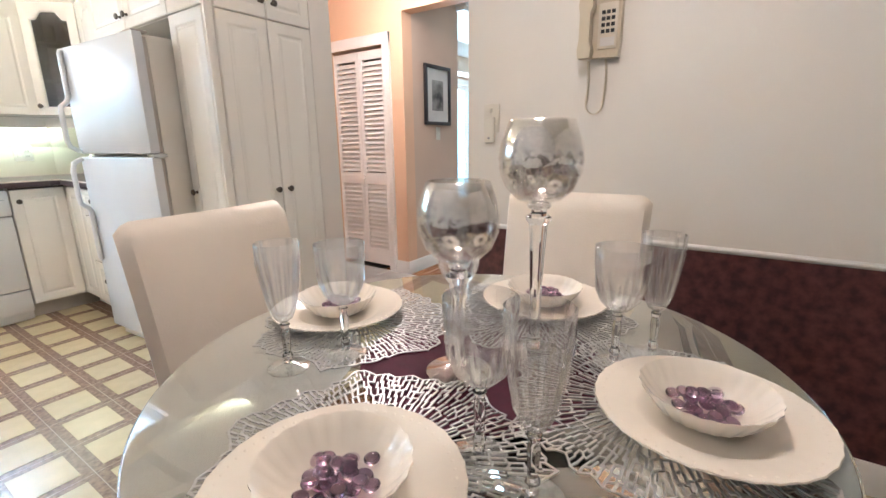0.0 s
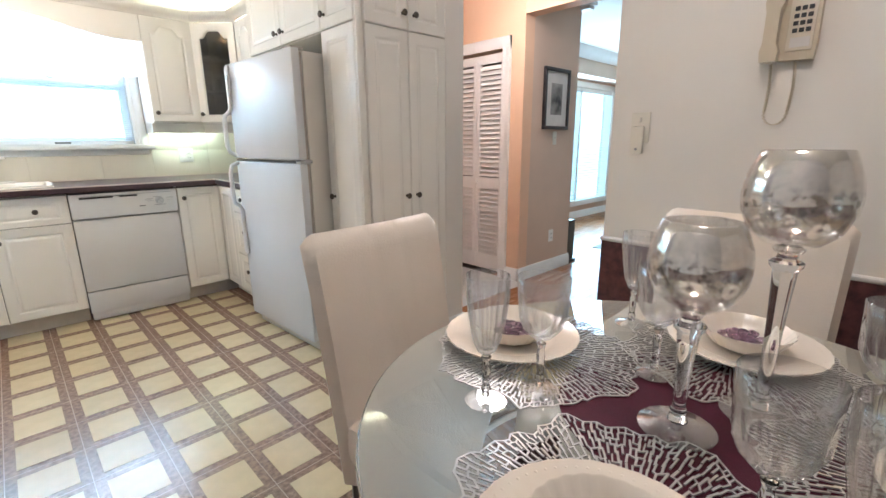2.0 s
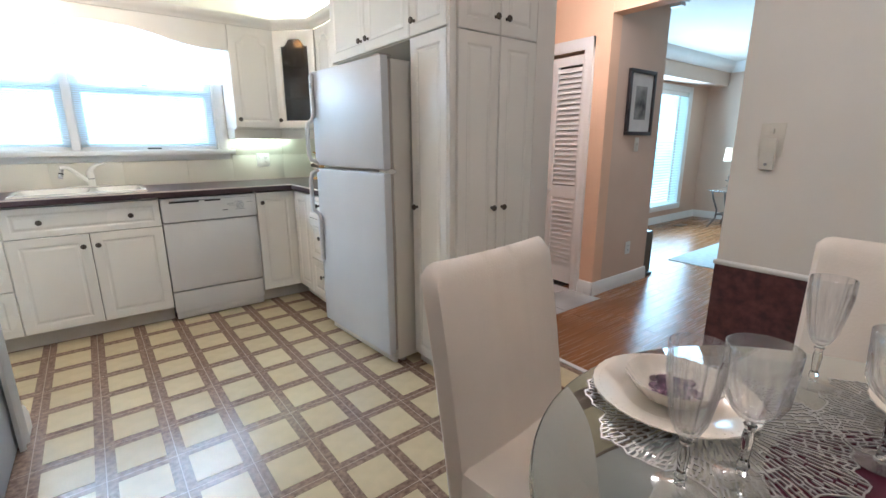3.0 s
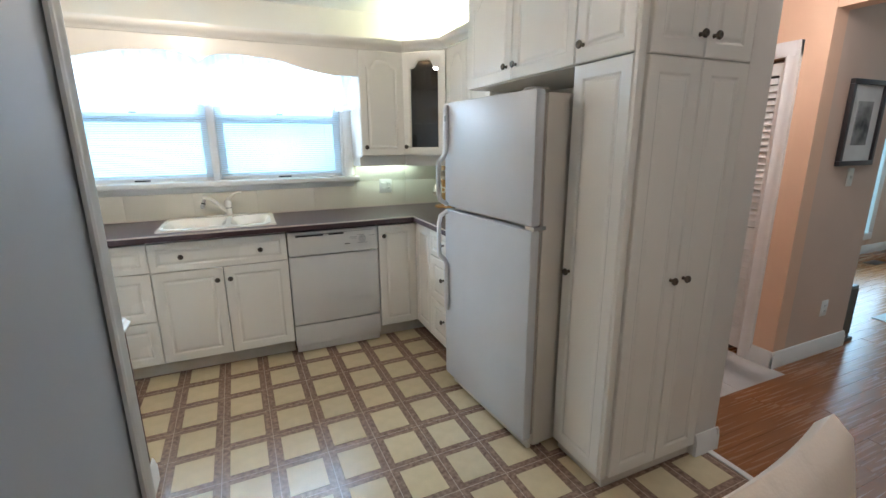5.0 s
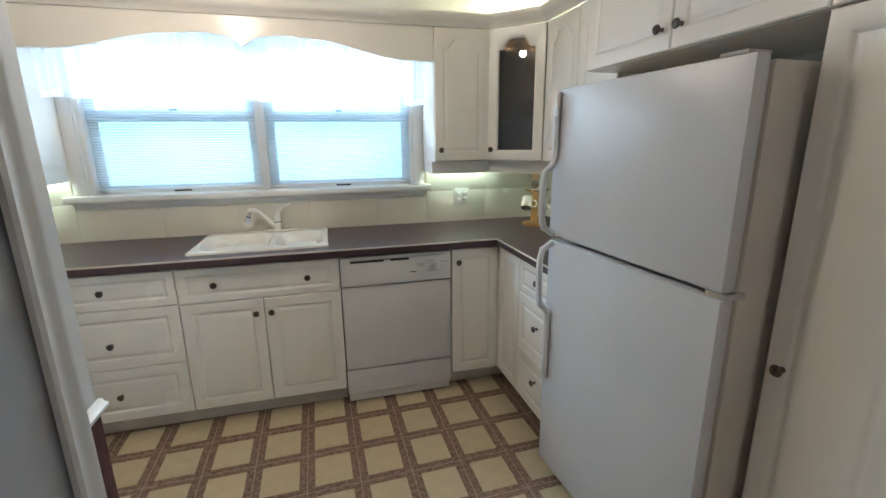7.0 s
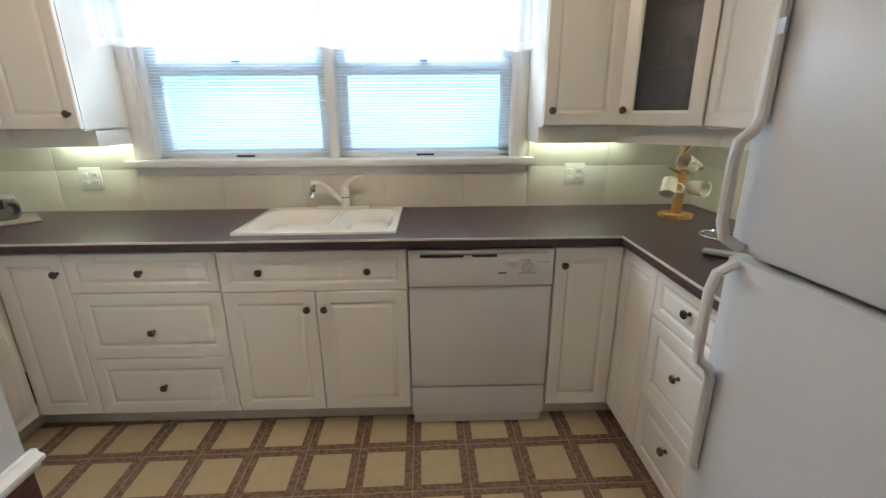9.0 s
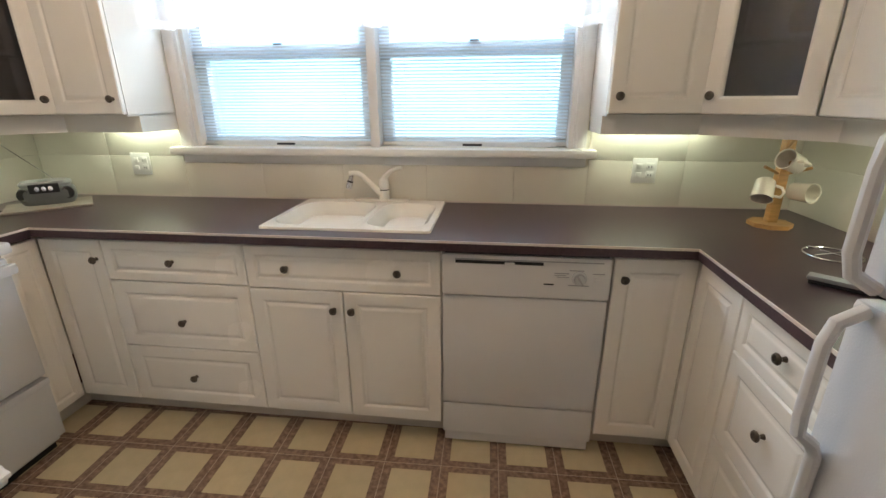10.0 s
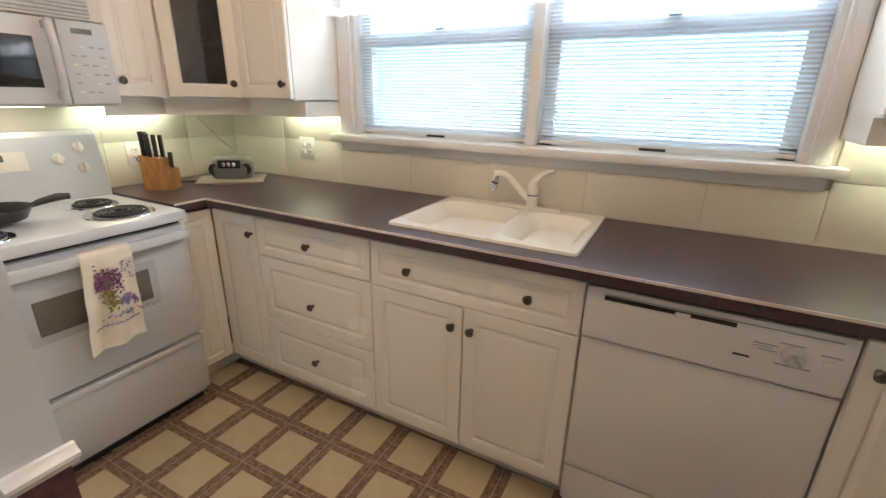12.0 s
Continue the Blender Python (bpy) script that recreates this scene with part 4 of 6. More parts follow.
def fridge():
    ob = thing("fridge", (0.79, 4.30, 0, 0, 0, -85.8), "white top-freezer fridge with moulded side handles", "fridge")
    W, H = 0.742, 1.615
    part("body", boxes((0.004, W - 0.004, 0.062, 0.66, 0.03, H - 0.012), bevel=0.006), M_FRSIDE, ob, "beige-grey cabinet sides")
    part("gasket", boxes((0.012, W - 0.012, 0.044, 0.063, 0.09, 1.055), (0.012, W - 0.012, 0.044, 0.063, 1.082, H - 0.02)), M_GASKET, ob)
    fz = part("freezer_door", boxes((0, W, 0.0, 0.046, 1.078, H), bevel=0.012), M_FRIDGE, ob)
    dr = part("fridge_door", boxes((0, W, 0.0, 0.046, 0.075, 1.062), bevel=0.012), M_FRIDGE, ob)
    part("kick_grille", boxes((0.02, W - 0.02, 0.045, 0.064, 0.012, 0.072)), M_FRSIDE, ob)
    for d, pts in ((fz, [(0.035, -0.004, 1.60), (0.035, -0.012, 1.585), (0.035, -0.012, 1.37), (0.035, -0.022, 1.345), (0.035, -0.052, 1.32), (0.035, -0.056, 1.28), (0.035, -0.056, 1.15), (0.035, -0.045, 1.115), (0.035, -0.004, 1.09)]),
                   (dr, [(0.035, -0.004, 1.052), (0.035, -0.045, 1.03), (0.035, -0.056, 0.99), (0.035, -0.056, 0.85), (0.035, -0.052, 0.81), (0.035, -0.022, 0.785), (0.035, -0.012, 0.76), (0.035, -0.012, 0.50), (0.035, -0.004, 0.485)])):
        part("handle", tube(bmesh.new(), pts, 0.0125, 10), M_HANDLE, d, "white tubular handle")
    part("badge", boxes((0.045, 0.063, -0.0265, -0.0245, 1.52, 1.548)), M_SILVERP, fz)
    part("hinge_cap", boxes((W - 0.10, W - 0.03, 0.012, 0.085, H, H + 0.010), bevel=0.004), M_GASKET, ob)
    part("hinge", boxes((W - 0.05, W + 0.006, 0.008, 0.07, 1.0625, 1.0775)), M_CHROME, ob)
    for x in (0.05, W - 0.05):
        for y in (0.12, 0.60):
            part("foot", lathe([(0, 0), (0.02, 0), (0.02, 0.012), (0.008, 0.014), (0.008, 0.035), (0, 0.035)], 14), M_GASKET, ob, m=pose(x, y, 0))
    return ob


fridge()


def bars(parent, rows, y, material=None, name="print_bar"):
    for x0, x1, z0, z1 in rows:
        part(name, boxes((x0, x1, y - 0.0012, y, z0, z1)), material or M_INK, parent)


def dishwasher():
    ob = thing("dishwasher", (0.004, 5.03, 0), "white built-in dishwasher with a dial", "dishwasher")
    W = 0.594
    part("tub", boxes((0.004, W - 0.004, 0.04, 0.58, 0.02, 0.865)), M_GAP, ob)
    part("door", boxes((0, W, 0.0, 0.04, 0.215, 0.690), bevel=0.006), M_APPL, ob)
    pn = part("control_panel", boxes((0, W, -0.012, 0.04, 0.697, 0.856), bevel=0.010), M_APPL, ob)
    # The panel's own dark vent slot
    part("vent_and_gap_strip", boxes((0.05, 0.36, -0.0135, -0.011, 0.824, 0.836)), M_BLACK, pn, "black strip for vent slot and gap shade")
    part("latch", boxes((0.225, 0.26, -0.020, -0.011, 0.819, 0.833), bevel=0.003), M_APPL, pn)
    part("trim_line", boxes((0.05, W - 0.03, -0.0135, -0.0115, 0.838, 0.841)), M_INK, pn)
    dial = part("dial", lathe([(0, 0), (0.026, 0), (0.026, 0.006), (0.019, 0.008), (0.017, 0.02), (0, 0.021)], 28), M_STOVE, pn, m=pose(0.485, -0.012, 0.782, 90, 0, 0))
    part("pointer", boxes((-0.004, 0.004, -0.018, 0.018, 0.0205, 0.027), bevel=0.002), M_FROST, dial, m=pose(0, 0, 0, 0, 0, 35))
    part("button", boxes((0.535, 0.56, -0.018, -0.011, 0.775, 0.79), bevel=0.003), M_APPL, pn)
    bars(pn, [(0.40, 0.45, 0.796, 0.799), (0.40, 0.44, 0.789, 0.791), (0.41, 0.45, 0.782, 0.784), (0.45, 0.52, 0.752, 0.755), (0.53, 0.57, 0.798, 0.801), (0.45, 0.50, 0.808, 0.811)], -0.012)
    bars(pn, [(0.365, 0.40, 0.752, 0.757)], -0.012, M_BLACK, "badge")
    part("kick_panel", boxes((0, W, 0.004, 0.03, 0.065, 0.207), (0.006, W - 0.006, 0.018, 0.034, 0.012, 0.066), bevel=0.004), M_APPL, ob)
    # Black strip paints the shade in the gap under the worktop
    part("vent_and_gap_strip", boxes((0.01, W - 0.01, 0.0, 0.031, 0.8455, 0.8615)), M_BLACK, ob, "black strip for vent slot and gap shade")
    part("toe_panel", boxes((0.02, W - 0.02, 0.045, 0.06, 0.0, 0.086)), M_TOE, ob)
    return ob


dishwasher()


def spiral(r0, r1, turns, z, rad):
    pts = []
    n = int(turns * 22)
    for i in range(n + 1):
        u = i / n
        a = 2 * math.pi * turns * u
        r = r0 + (r1 - r0) * u
        pts.append((r * math.cos(a), r * math.sin(a), z))
    return tube(bmesh.new(), pts, rad, 7)


def control_knob():
    bm = lathe([(0, 0), (0.021, 0), (0.020, 0.006), (0.016, 0.009), (0, 0.010)], 24)
    box(bm, -0.006, 0.006, -0.020, 0.020, 0.008, 0.024, 0.002)
    return bm


def stove():
    ob = thing("stove", (-1.575, 4.09, 0, 0, 0, 90), "white electric coil range with a dish towel on its door", "stove")
    W = 0.757
    part("body", boxes((0.003, W - 0.003, 0.03, 0.60, 0.03, 0.86)), M_STOVE, ob)
    top = part("cooktop", boxes((0, W, -0.05, 0.60, 0.862, 0.905), bevel=0.012), M_STOVE, ob)
    door = part("oven_door", boxes((0.008, W - 0.008, -0.022, 0.03, 0.354, 0.845), bevel=0.012), M_STOVE, ob)
    part("window_border", boxes((0.20, 0.614, -0.0236, -0.0216, 0.553, 0.732), bevel=0.0008), M_FROST, door, "frosted grey border of the oven window")
    part("oven_window", boxes((0.229, 0.585, -0.0255, -0.0215, 0.582, 0.703), bevel=0.0015), M_OVEN, door, "dark oven window")
    part("handle", boxes((0.012, W - 0.012, -0.062, -0.036, 0.79, 0.828), (0.012, 0.065, -0.045, -0.02, 0.792, 0.825), (W - 0.065, W - 0.012, -0.045, -0.02, 0.792, 0.825), bevel=0.008), M_STOVE, door)
    part("drawer", boxes((0.008, W - 0.008, -0.018, 0.03, 0.072, 0.342), (0.008, W - 0.008, -0.026, -0.01, 0.312, 0.342), bevel=0.007), M_STOVE, ob)
    # Black strip paints the shade in the gap between cooktop and oven door
    part("vent_and_gap_strip", boxes((0.01, W - 0.01, 0.0, 0.031, 0.8455, 0.8615)), M_BLACK, ob, "black strip for vent slot and gap shade")
    part("toe_panel", boxes((0.02, W - 0.02, 0.035, 0.05, 0.0, 0.07)), M_BLACK, ob)
    guard = part("backguard", prism([(0.49, 0.90), (0.60, 0.90), (0.60, 1.185), (0.545, 1.185), (0.53, 1.165), (0.49, 0.955)], 0.0, W, "yz"), M_STOVE, ob, smooth=20)
    tilt = math.degrees(math.atan2(0.04, 0.21))
    face = pose(0, 0.513, 1.075, -tilt, 0, 0)
    for x, z in ((0.08, 0.04), (0.08, -0.045), (0.155, 0.0), (0.60, 0.0), (0.68, 0.04), (0.68, -0.045)):
        part("control_knob", control_knob(), M_PLATE, guard, m=face @ pose(x, 0.0, z, 90, 0, 0))
    part("clock_panel", boxes((0.26, 0.50, -0.003, 0.004, -0.035, 0.04), bevel=0.001), M_PLATE, guard, m=face)
    part("display", boxes((0.36, 0.43, -0.005, 0.0, 0.005, 0.03)), M_LCD, guard, m=face)
    for i in range(4):
        for j in range(2):
            part("button", boxes((0.275 + 0.02 * i, 0.29 + 0.02 * i, -0.006, 0.0, -0.02 + 0.02 * j, -0.008 + 0.02 * j), bevel=0.001), M_STOVE, guard, m=face)
    for x, y, r in ((0.585, 0.085, 0.098), (0.595, 0.315, 0.078), (0.185, 0.085, 0.078), (0.185, 0.315, 0.098)):
        pan = part("drip_pan", lathe([(0, 0.902), (r * 0.3, 0.900), (r * 0.8, 0.902), (r * 1.0, 0.909), (r * 1.14, 0.9095), (r * 1.16, 0.906)], 40), M_CHROME, ob, "chrome drip pan", m=pose(x, y, 0))
        part("coil", spiral(0.018, r * 0.93, 4.2 if r > 0.09 else 3.3, 0.914, 0.0055), M_COIL, pan, "black burner coil")
    return ob


stove()


def frying_pan():
    ob = thing("frying_pan", (-1.83, 4.36, 0.9195), "black frying pan on a stove burner", "pan")
    part("bowl", lathe([(0, 0), (0.085, 0), (0.10, 0.006), (0.118, 0.042), (0.121, 0.044), (0.115, 0.040), (0.097, 0.008), (0, 0.005)], 40), M_BLACK, ob)
    part("handle", tube(bmesh.new(), [(0.012, 0.112, 0.036), (0.018, 0.14, 0.046), (0.028, 0.19, 0.056), (0.036, 0.225, 0.055)], [0.008, 0.012, 0.014, 0.011], 10), M_BLACK, ob)


frying_pan()


def towel():
    """A printed dish towel folded over the oven handle."""
    ob = thing("dish_towel", (-1.575, 4.09, 0, 0, 0, 90), "cream dish towel with a lavender bouquet print", "towel")
    bm = bmesh.new()
    nx, nz = 26, 40
    rows = []
    path = [(-0.0385, 0.62 + 0.2 * k / 8) for k in range(8)] + [(-0.036, 0.826), (-0.045, 0.832), (-0.056, 0.832), (-0.066, 0.824)] + [(-0.067 - 0.003 * math.sin(k * 0.5), 0.81 - 0.33 * k / 26) for k in range(27)]
    for j, (y, z) in enumerate(path):
        k = max(0, j - 11) / 27
        row = []
        for i in range(nx + 1):
            u = i / nx - 0.5
            w = 0.155 + 0.03 * k
            row.append(bm.verts.new((0.445 - 0.03 * k + u * w, y - k * 0.012 * (1 + math.sin(u * 11 + 1)) * (1 if j > 11 else 0), z + 0.012 * u * k)))
        rows.append(row)
    for a_, b_ in zip(rows, rows[1:]):
        for i in range(nx):
            bm.faces.new((a_[i], a_[i + 1], b_[i + 1], b_[i]))
    part("cloth", bm, mat("towel_cream", (0.70, 0.62, 0.50), 0.9, vary=0.05, scale=20, bump=0.6, bump_scale=400), ob, smooth=60)
    lav = mat("lavender_print", (0.10, 0.022, 0.07), 0.9, vary=0.3, scale=90, color2=(0.24, 0.07, 0.18))
    grn = mat("green_print", (0.18, 0.17, 0.03), 0.9, vary=0.3, scale=90)
    grey = mat("grey_print_towel", (0.25, 0.23, 0.27), 0.9, vary=0.4, scale=90)
    blue = mat("violet_print", (0.20, 0.15, 0.28), 0.9, vary=0.3, scale=90, color2=(0.36, 0.28, 0.42))
    rnd = random.Random(3)

    def motif(name, count, cx, cz, sx, sz, size, material):
        bm = bmesh.new()
        for _ in range(count):
            x, z = cx + rnd.gauss(0, sx), cz + rnd.gauss(0, sz)
            k = max(0, 0.81 - z) / 0.33
            y = -0.0745 - k * 0.012 * (1 + math.sin((x - 0.43) / 0.17 * 11 + 1)) - 0.0015
            a0 = rnd.random() * 3.14
            q = [(x + size * math.cos(a0 + t) * (1.6 if i % 2 else 0.7), y, z + size * math.sin(a0 + t) * (1.6 if i % 2 else 0.7)) for i, t in enumerate((0, 1.57, 3.14, 4.71))]
            bm.faces.new([bm.verts.new(p) for p in q])
        part(name, bm, material, ob, smooth=None)

    for i in range(7):
        motif("blossom_print", 26, 0.428 + 0.0115 * (i - 3), 0.735 - 0.006 * abs(i - 3), 0.0045, 0.021, 0.0042, lav)
    motif("leaf_print", 60, 0.424, 0.665, 0.011, 0.022, 0.006, grn)
    motif("butterfly_print", 46, 0.466, 0.640, 0.018, 0.010, 0.0055, blue)
    motif("berry_print", 14, 0.497, 0.628, 0.004, 0.007, 0.004, lav)
    motif("ground_print", 40, 0.452, 0.592, 0.030, 0.004, 0.004, grey)
    motif("sprig_print", 22, 0.488, 0.755, 0.008, 0.020, 0.004, grey)
    for i in range(18):
        motif("border_print", 5, 0.356 + 0.0082 * i, 0.563 + 0.0025 * (i % 2), 0.0022, 0.0012, 0.0026, blue)


towel()


def microwave():
    ob = thing("microwave", (-1.835, 4.09, 0, 0, 0, 90), "white over-the-range microwave with a dark door window", "microwave")
    W = 0.753
    part("case", boxes((0, W, 0.012, 0.36, 1.287, 1.712), bevel=0.004), M_STOVE, ob)
    part("door", boxes((0.004, 0.585, -0.022, 0.012, 1.295, 1.578), bevel=0.008), M_STOVE, ob)
    part("door_window", boxes((0.09, 0.512, -0.0245, -0.021, 1.350, 1.514), bevel=0.001), M_DARKGL, ob, "dark door window")
    bm = bmesh.new()
    for zc in (1.325, 1.555):
        box(bm, 0.543, 0.567, -0.048, -0.020, zc - 0.012, zc + 0.012, 0.004)
    tube(bm, [(0.555, -0.046 - 0.016 * math.sin(math.pi * k / 10), 1.308 + 0.0265 * k) for k in range(11)], [0.010] + [0.014] * 9 + [0.010], 12)
    part("handle", bm, M_STOVE, ob, "bowed white handle")
    pn = part("control_panel", boxes((0.589, W - 0.003, -0.020, 0.012, 1.295, 1.578), bevel=0.005), M_STOVE, ob)
    part("display", boxes((0.630, 0.695, -0.0225, -0.019, 1.536, 1.554)), M_LCD, pn)
    for i in range(4):
        for j in range(6):
            if (i + 2 * j) % 7 == 3:
                continue
            part("button", boxes((0.615 + 0.031 * i, 0.631 + 0.031 * i, -0.0216, -0.019, 1.335 + 0.031 * j, 1.341 + 0.031 * j)), M_INK if (i + j) % 3 else M_PLATE, pn)
    part("lamp_lens", boxes((0.18, 0.58, 0.20, 0.25, 1.279, 1.287)), M_TUBE, ob, "lit lamp under the microwave")
    vent = part("vent_grille", boxes((0.004, W - 0.004, -0.01, 0.012, 1.584, 1.708)), M_PLATE, ob)
    for i in range(9):
        part("louvre", boxes((0.03, W - 0.05, -0.020, -0.008, 1.592 + 0.0125 * i, 1.599 + 0.0125 * i), bevel=0.002), M_STOVE, vent)


microwave()

# ---- sink and tap ----


def sink():
    ob = thing("sink", (0, 0, 0), "cream enamel double-bowl sink set in the worktop", "sink")
    bm = bmesh.new()
    x0, x1, y0, y1 = -0.722, -0.045, 5.082, 5.598
    wells = ((-0.69, -0.352, 5.125, 5.515), (-0.312, -0.078, 5.125, 5.515))
    zt = 0.919

    def ring(a0, a1, b0, b1, z, r):
        pts = []
        for cx, cy, t0 in ((a1 - r, b1 - r, 0), (a0 + r, b1 - r, 90), (a0 + r, b0 + r, 180), (a1 - r, b0 + r, 270)):
            for k in range(6):
                t = radians(t0 + 18 * k)
                pts.append(bm.verts.new((cx + r * math.cos(t), cy + r * math.sin(t), z)))
        return pts

    def bridge(u, v):
        for k in range(len(u)):
            bm.faces.new((u[k], u[(k + 1) % len(u)], v[(k + 1) % len(u)], v[k]))

    a_ = ring(x0, x1, y0, y1, 0.9085, 0.016)
    b_ = ring(x0 + 0.003, x1 - 0.003, y0 + 0.003, y1 - 0.003, 0.917, 0.014)
    bridge(a_, b_)
    for w in wells:
        rs = [ring(w[0] - 0.006, w[1] + 0.006, w[2] - 0.006, w[3] + 0.006, zt, 0.086), ring(w[0], w[1], w[2], w[3], zt - 0.005, 0.08), ring(w[0] + 0.006, w[1] - 0.006, w[2] + 0.006, w[3] - 0.006, zt - 0.016, 0.08), ring(w[0] + 0.022, w[1] - 0.022, w[2] + 0.022, w[3] - 0.022, zt - 0.03, 0.075), ring(w[0] + 0.032, w[1] - 0.032, w[2] + 0.032, w[3] - 0.032, zt - 0.06, 0.07), ring(w[0] + 0.042, w[1] - 0.042, w[2] + 0.042, w[3] - 0.042, 0.765, 0.06)]
        mid = 0.5 * (wells[0][1] + wells[1][0])
        ca, cb = (x0 + 0.003, mid) if w is wells[0] else (mid, x1 - 0.003)
        cell = ring(ca, cb, y0 + 0.003, y1 - 0.003, zt - 0.0015, 0.013)
        bridge(cell, rs[0])
        for u, v in zip(rs, rs[1:]):
            bridge(u, v)
        bm.faces.new(rs[-1])
    part("basin", bm, M_SINK, ob)
    part("divider", boxes((-0.342, -0.322, y0 + 0.004, y1 - 0.004, 0.905, zt - 0.0012), bevel=0.0), M_SINK, ob)
    for x in (-0.52, -0.195):
        part("drain", lathe([(0, 0.762), (0.03, 0.762), (0.04, 0.765), (0.04, 0.761)], 24), M_CHROME, ob, m=pose(x, 5.32, 0))


sink()


def tap():
    ob = thing("kitchen_tap", (-0.345, 5.556, 0.919), "cream single-lever kitchen tap with a pull-out spray", "tap")
    part("deck_plate", boxes((-0.13, 0.13, -0.028, 0.028, 0.0, 0.010), bevel=0.008), M_SINK, ob)
    part("body", lathe([(0, 0), (0.025, 0), (0.0245, 0.045), (0.0225, 0.047), (0.0225, 0.05), (0.0245, 0.052), (0.024, 0.085), (0.019, 0.102), (0, 0.106)], 24), M_SINK, ob, m=pose(0.01, 0, 0.008))
    part("collar", lathe([(0.0225, 0.0465), (0.0235, 0.0465), (0.0235, 0.0505), (0.0225, 0.0505), (0.0225, 0.0465)], 24), M_FRAME, ob, "dark ring round the body", m=pose(0.01, 0, 0.008))
    part("spout", tube(bmesh.new(), [(0.005, -0.005, 0.030), (-0.020, -0.012, 0.055), (-0.055, -0.02, 0.092), (-0.085, -0.028, 0.124), (-0.100, -0.031, 0.134), (-0.118, -0.035, 0.137), (-0.142, -0.04, 0.135)], [0.015, 0.015, 0.0135, 0.0125, 0.0125, 0.0125, 0.013], 12), M_SINK, ob)
    head = part("spray_head", tube(bmesh.new(), [(-0.130, -0.038, 0.130), (-0.136, -0.040, 0.108), (-0.143, -0.042, 0.085), (-0.149, -0.044, 0.066)], [0.010, 0.0115, 0.0155, 0.014], 14), M_CHROME, ob, "chrome spray head")
    part("band", tube(bmesh.new(), [(-0.1375, -0.0405, 0.103), (-0.1395, -0.041, 0.096)], [0.0135, 0.0145], 14), M_FRAME, head, "dark grip band")
    part("lever", tube(bmesh.new(), [(0.010, 0.0, 0.098), (0.022, -0.004, 0.122), (0.050, -0.014, 0.146), (0.082, -0.025, 0.160), (0.105, -0.032, 0.163)], [0.019, 0.014, 0.010, 0.009, 0.007], 12), M_SINK, ob)


tap()

# ---- on the worktop ----


def outlet(m, label, w=0.105):
    ob = thing("wall_outlet", m, label, "outlet", "outlets")
    part("cover", boxes((-w / 2, w / 2, -0.006, 0.0, -0.055, 0.055), bevel=0.003), M_OUTLET, ob)
    n = 2 if w > 0.09 else 1
    for k in range(n):
        xc = (k - (n - 1) / 2) * 0.046
        if n == 2 and k == 0:
            part("switch", boxes((xc - 0.012, xc + 0.012, -0.010, -0.005, 0.008, 0.03), (xc - 0.012, xc + 0.012, -0.010, -0.005, -0.03, -0.008), bevel=0.002), M_OUTLET, ob)
            continue
        rec = part("receptacle", boxes((xc - 0.016, xc + 0.016, -0.008, -0.005, 0.004, 0.034), (xc - 0.016, xc + 0.016, -0.008, -0.005, -0.034, -0.004), bevel=0.002), M_OUTLET, ob)
        part("slots", boxes(*[(xc + dx - 0.0015, xc + dx + 0.0015, -0.0092, -0.0075, z, z + 0.010) for dx in (-0.006, 0.006) for z in (0.013, -0.024)]), M_BLACK, rec)
    return ob


outlet(pose(0.842, 5.612, 1.072), "white double outlet on the tiled splashback")
outlet(pose(-1.61, 5.612, 1.074), "white double outlet on the tiled splashback")
outlet(pose(-2.192, 5.037, 1.058, 0, 0, 90), "white outlet on the tiles behind the knife block", 0.075)
outlet(pose(3.22, 3.589, 0.33), "white outlet low on the beige hall wall", 0.07)

mug_tree = thing("mug_tree", (1.245, 5.33, 0.908), "wooden mug tree with hanging mugs", "mug tree")
part("base", prism([(0.075 * math.cos(t * math.pi / 4 + 0.39), 0.075 * math.sin(t * math.pi / 4 + 0.39)) for t in range(8)], 0, 0.016, "xy"), M_BAMBOO, mug_tree)
part("post", boxes((-0.017, 0.017, -0.017, 0.017, 0.016, 0.345), bevel=0.003), M_BAMBOO, mug_tree)
for ang, z in ((200, 0.20), (-35, 0.20), (250, 0.30), (60, 0.28)):
    c, s_ = math.cos(radians(ang)), math.sin(radians(ang))
    part("peg", tube(bmesh.new(), [(0.01 * c, 0.01 * s_, z), (0.085 * c, 0.085 * s_, z + 0.03)], 0.0055, 8), M_BAMBOO, mug_tree)
mug_prof = [(0, 0), (0.030, 0), (0.036, 0.006), (0.040, 0.085), (0.042, 0.09), (0.038, 0.088), (0.034, 0.010), (0, 0.007)]
for p, d in (((-0.062, -0.025, 0.178), (-0.35, -0.55, -0.80)), ((0.045, -0.005, 0.138), (0.35, -0.90, 0.05)), ((0.028, -0.040, 0.236), (-0.85, -0.35, 0.35))):
    p = Matrix.Translation(Vector((1.245, 5.33, 0.908)) + Vector(p)) @ Vector(d).to_track_quat("Z", "Y").to_matrix().to_4x4()
    mg = thing("mug", p @ Matrix.Diagonal((0.88, 0.88, 0.88, 1)), "white ceramic mug hanging on the mug tree", "mug", "mugs on the tree")
    part("cup", lathe(mug_prof, 28), M_PORC, mg)
    part("handle", tube(bmesh.new(), [(0.037, 0, 0.07), (0.062, 0, 0.072), (0.07, 0, 0.05), (0.06, 0, 0.028), (0.036, 0, 0.02)], 0.006, 8), M_PORC, mg)
trivet = thing("wire_trivet", (1.24, 4.98, 0.912), "thin steel wire trivet lying on the worktop", "trivet")
part("ring", tube(bmesh.new(), [(0.075 * math.cos(t * math.pi / 16), 0.075 * math.sin(t * math.pi / 16), 0) for t in range(33)], 0.003, 6, False), M_CHROME, trivet)
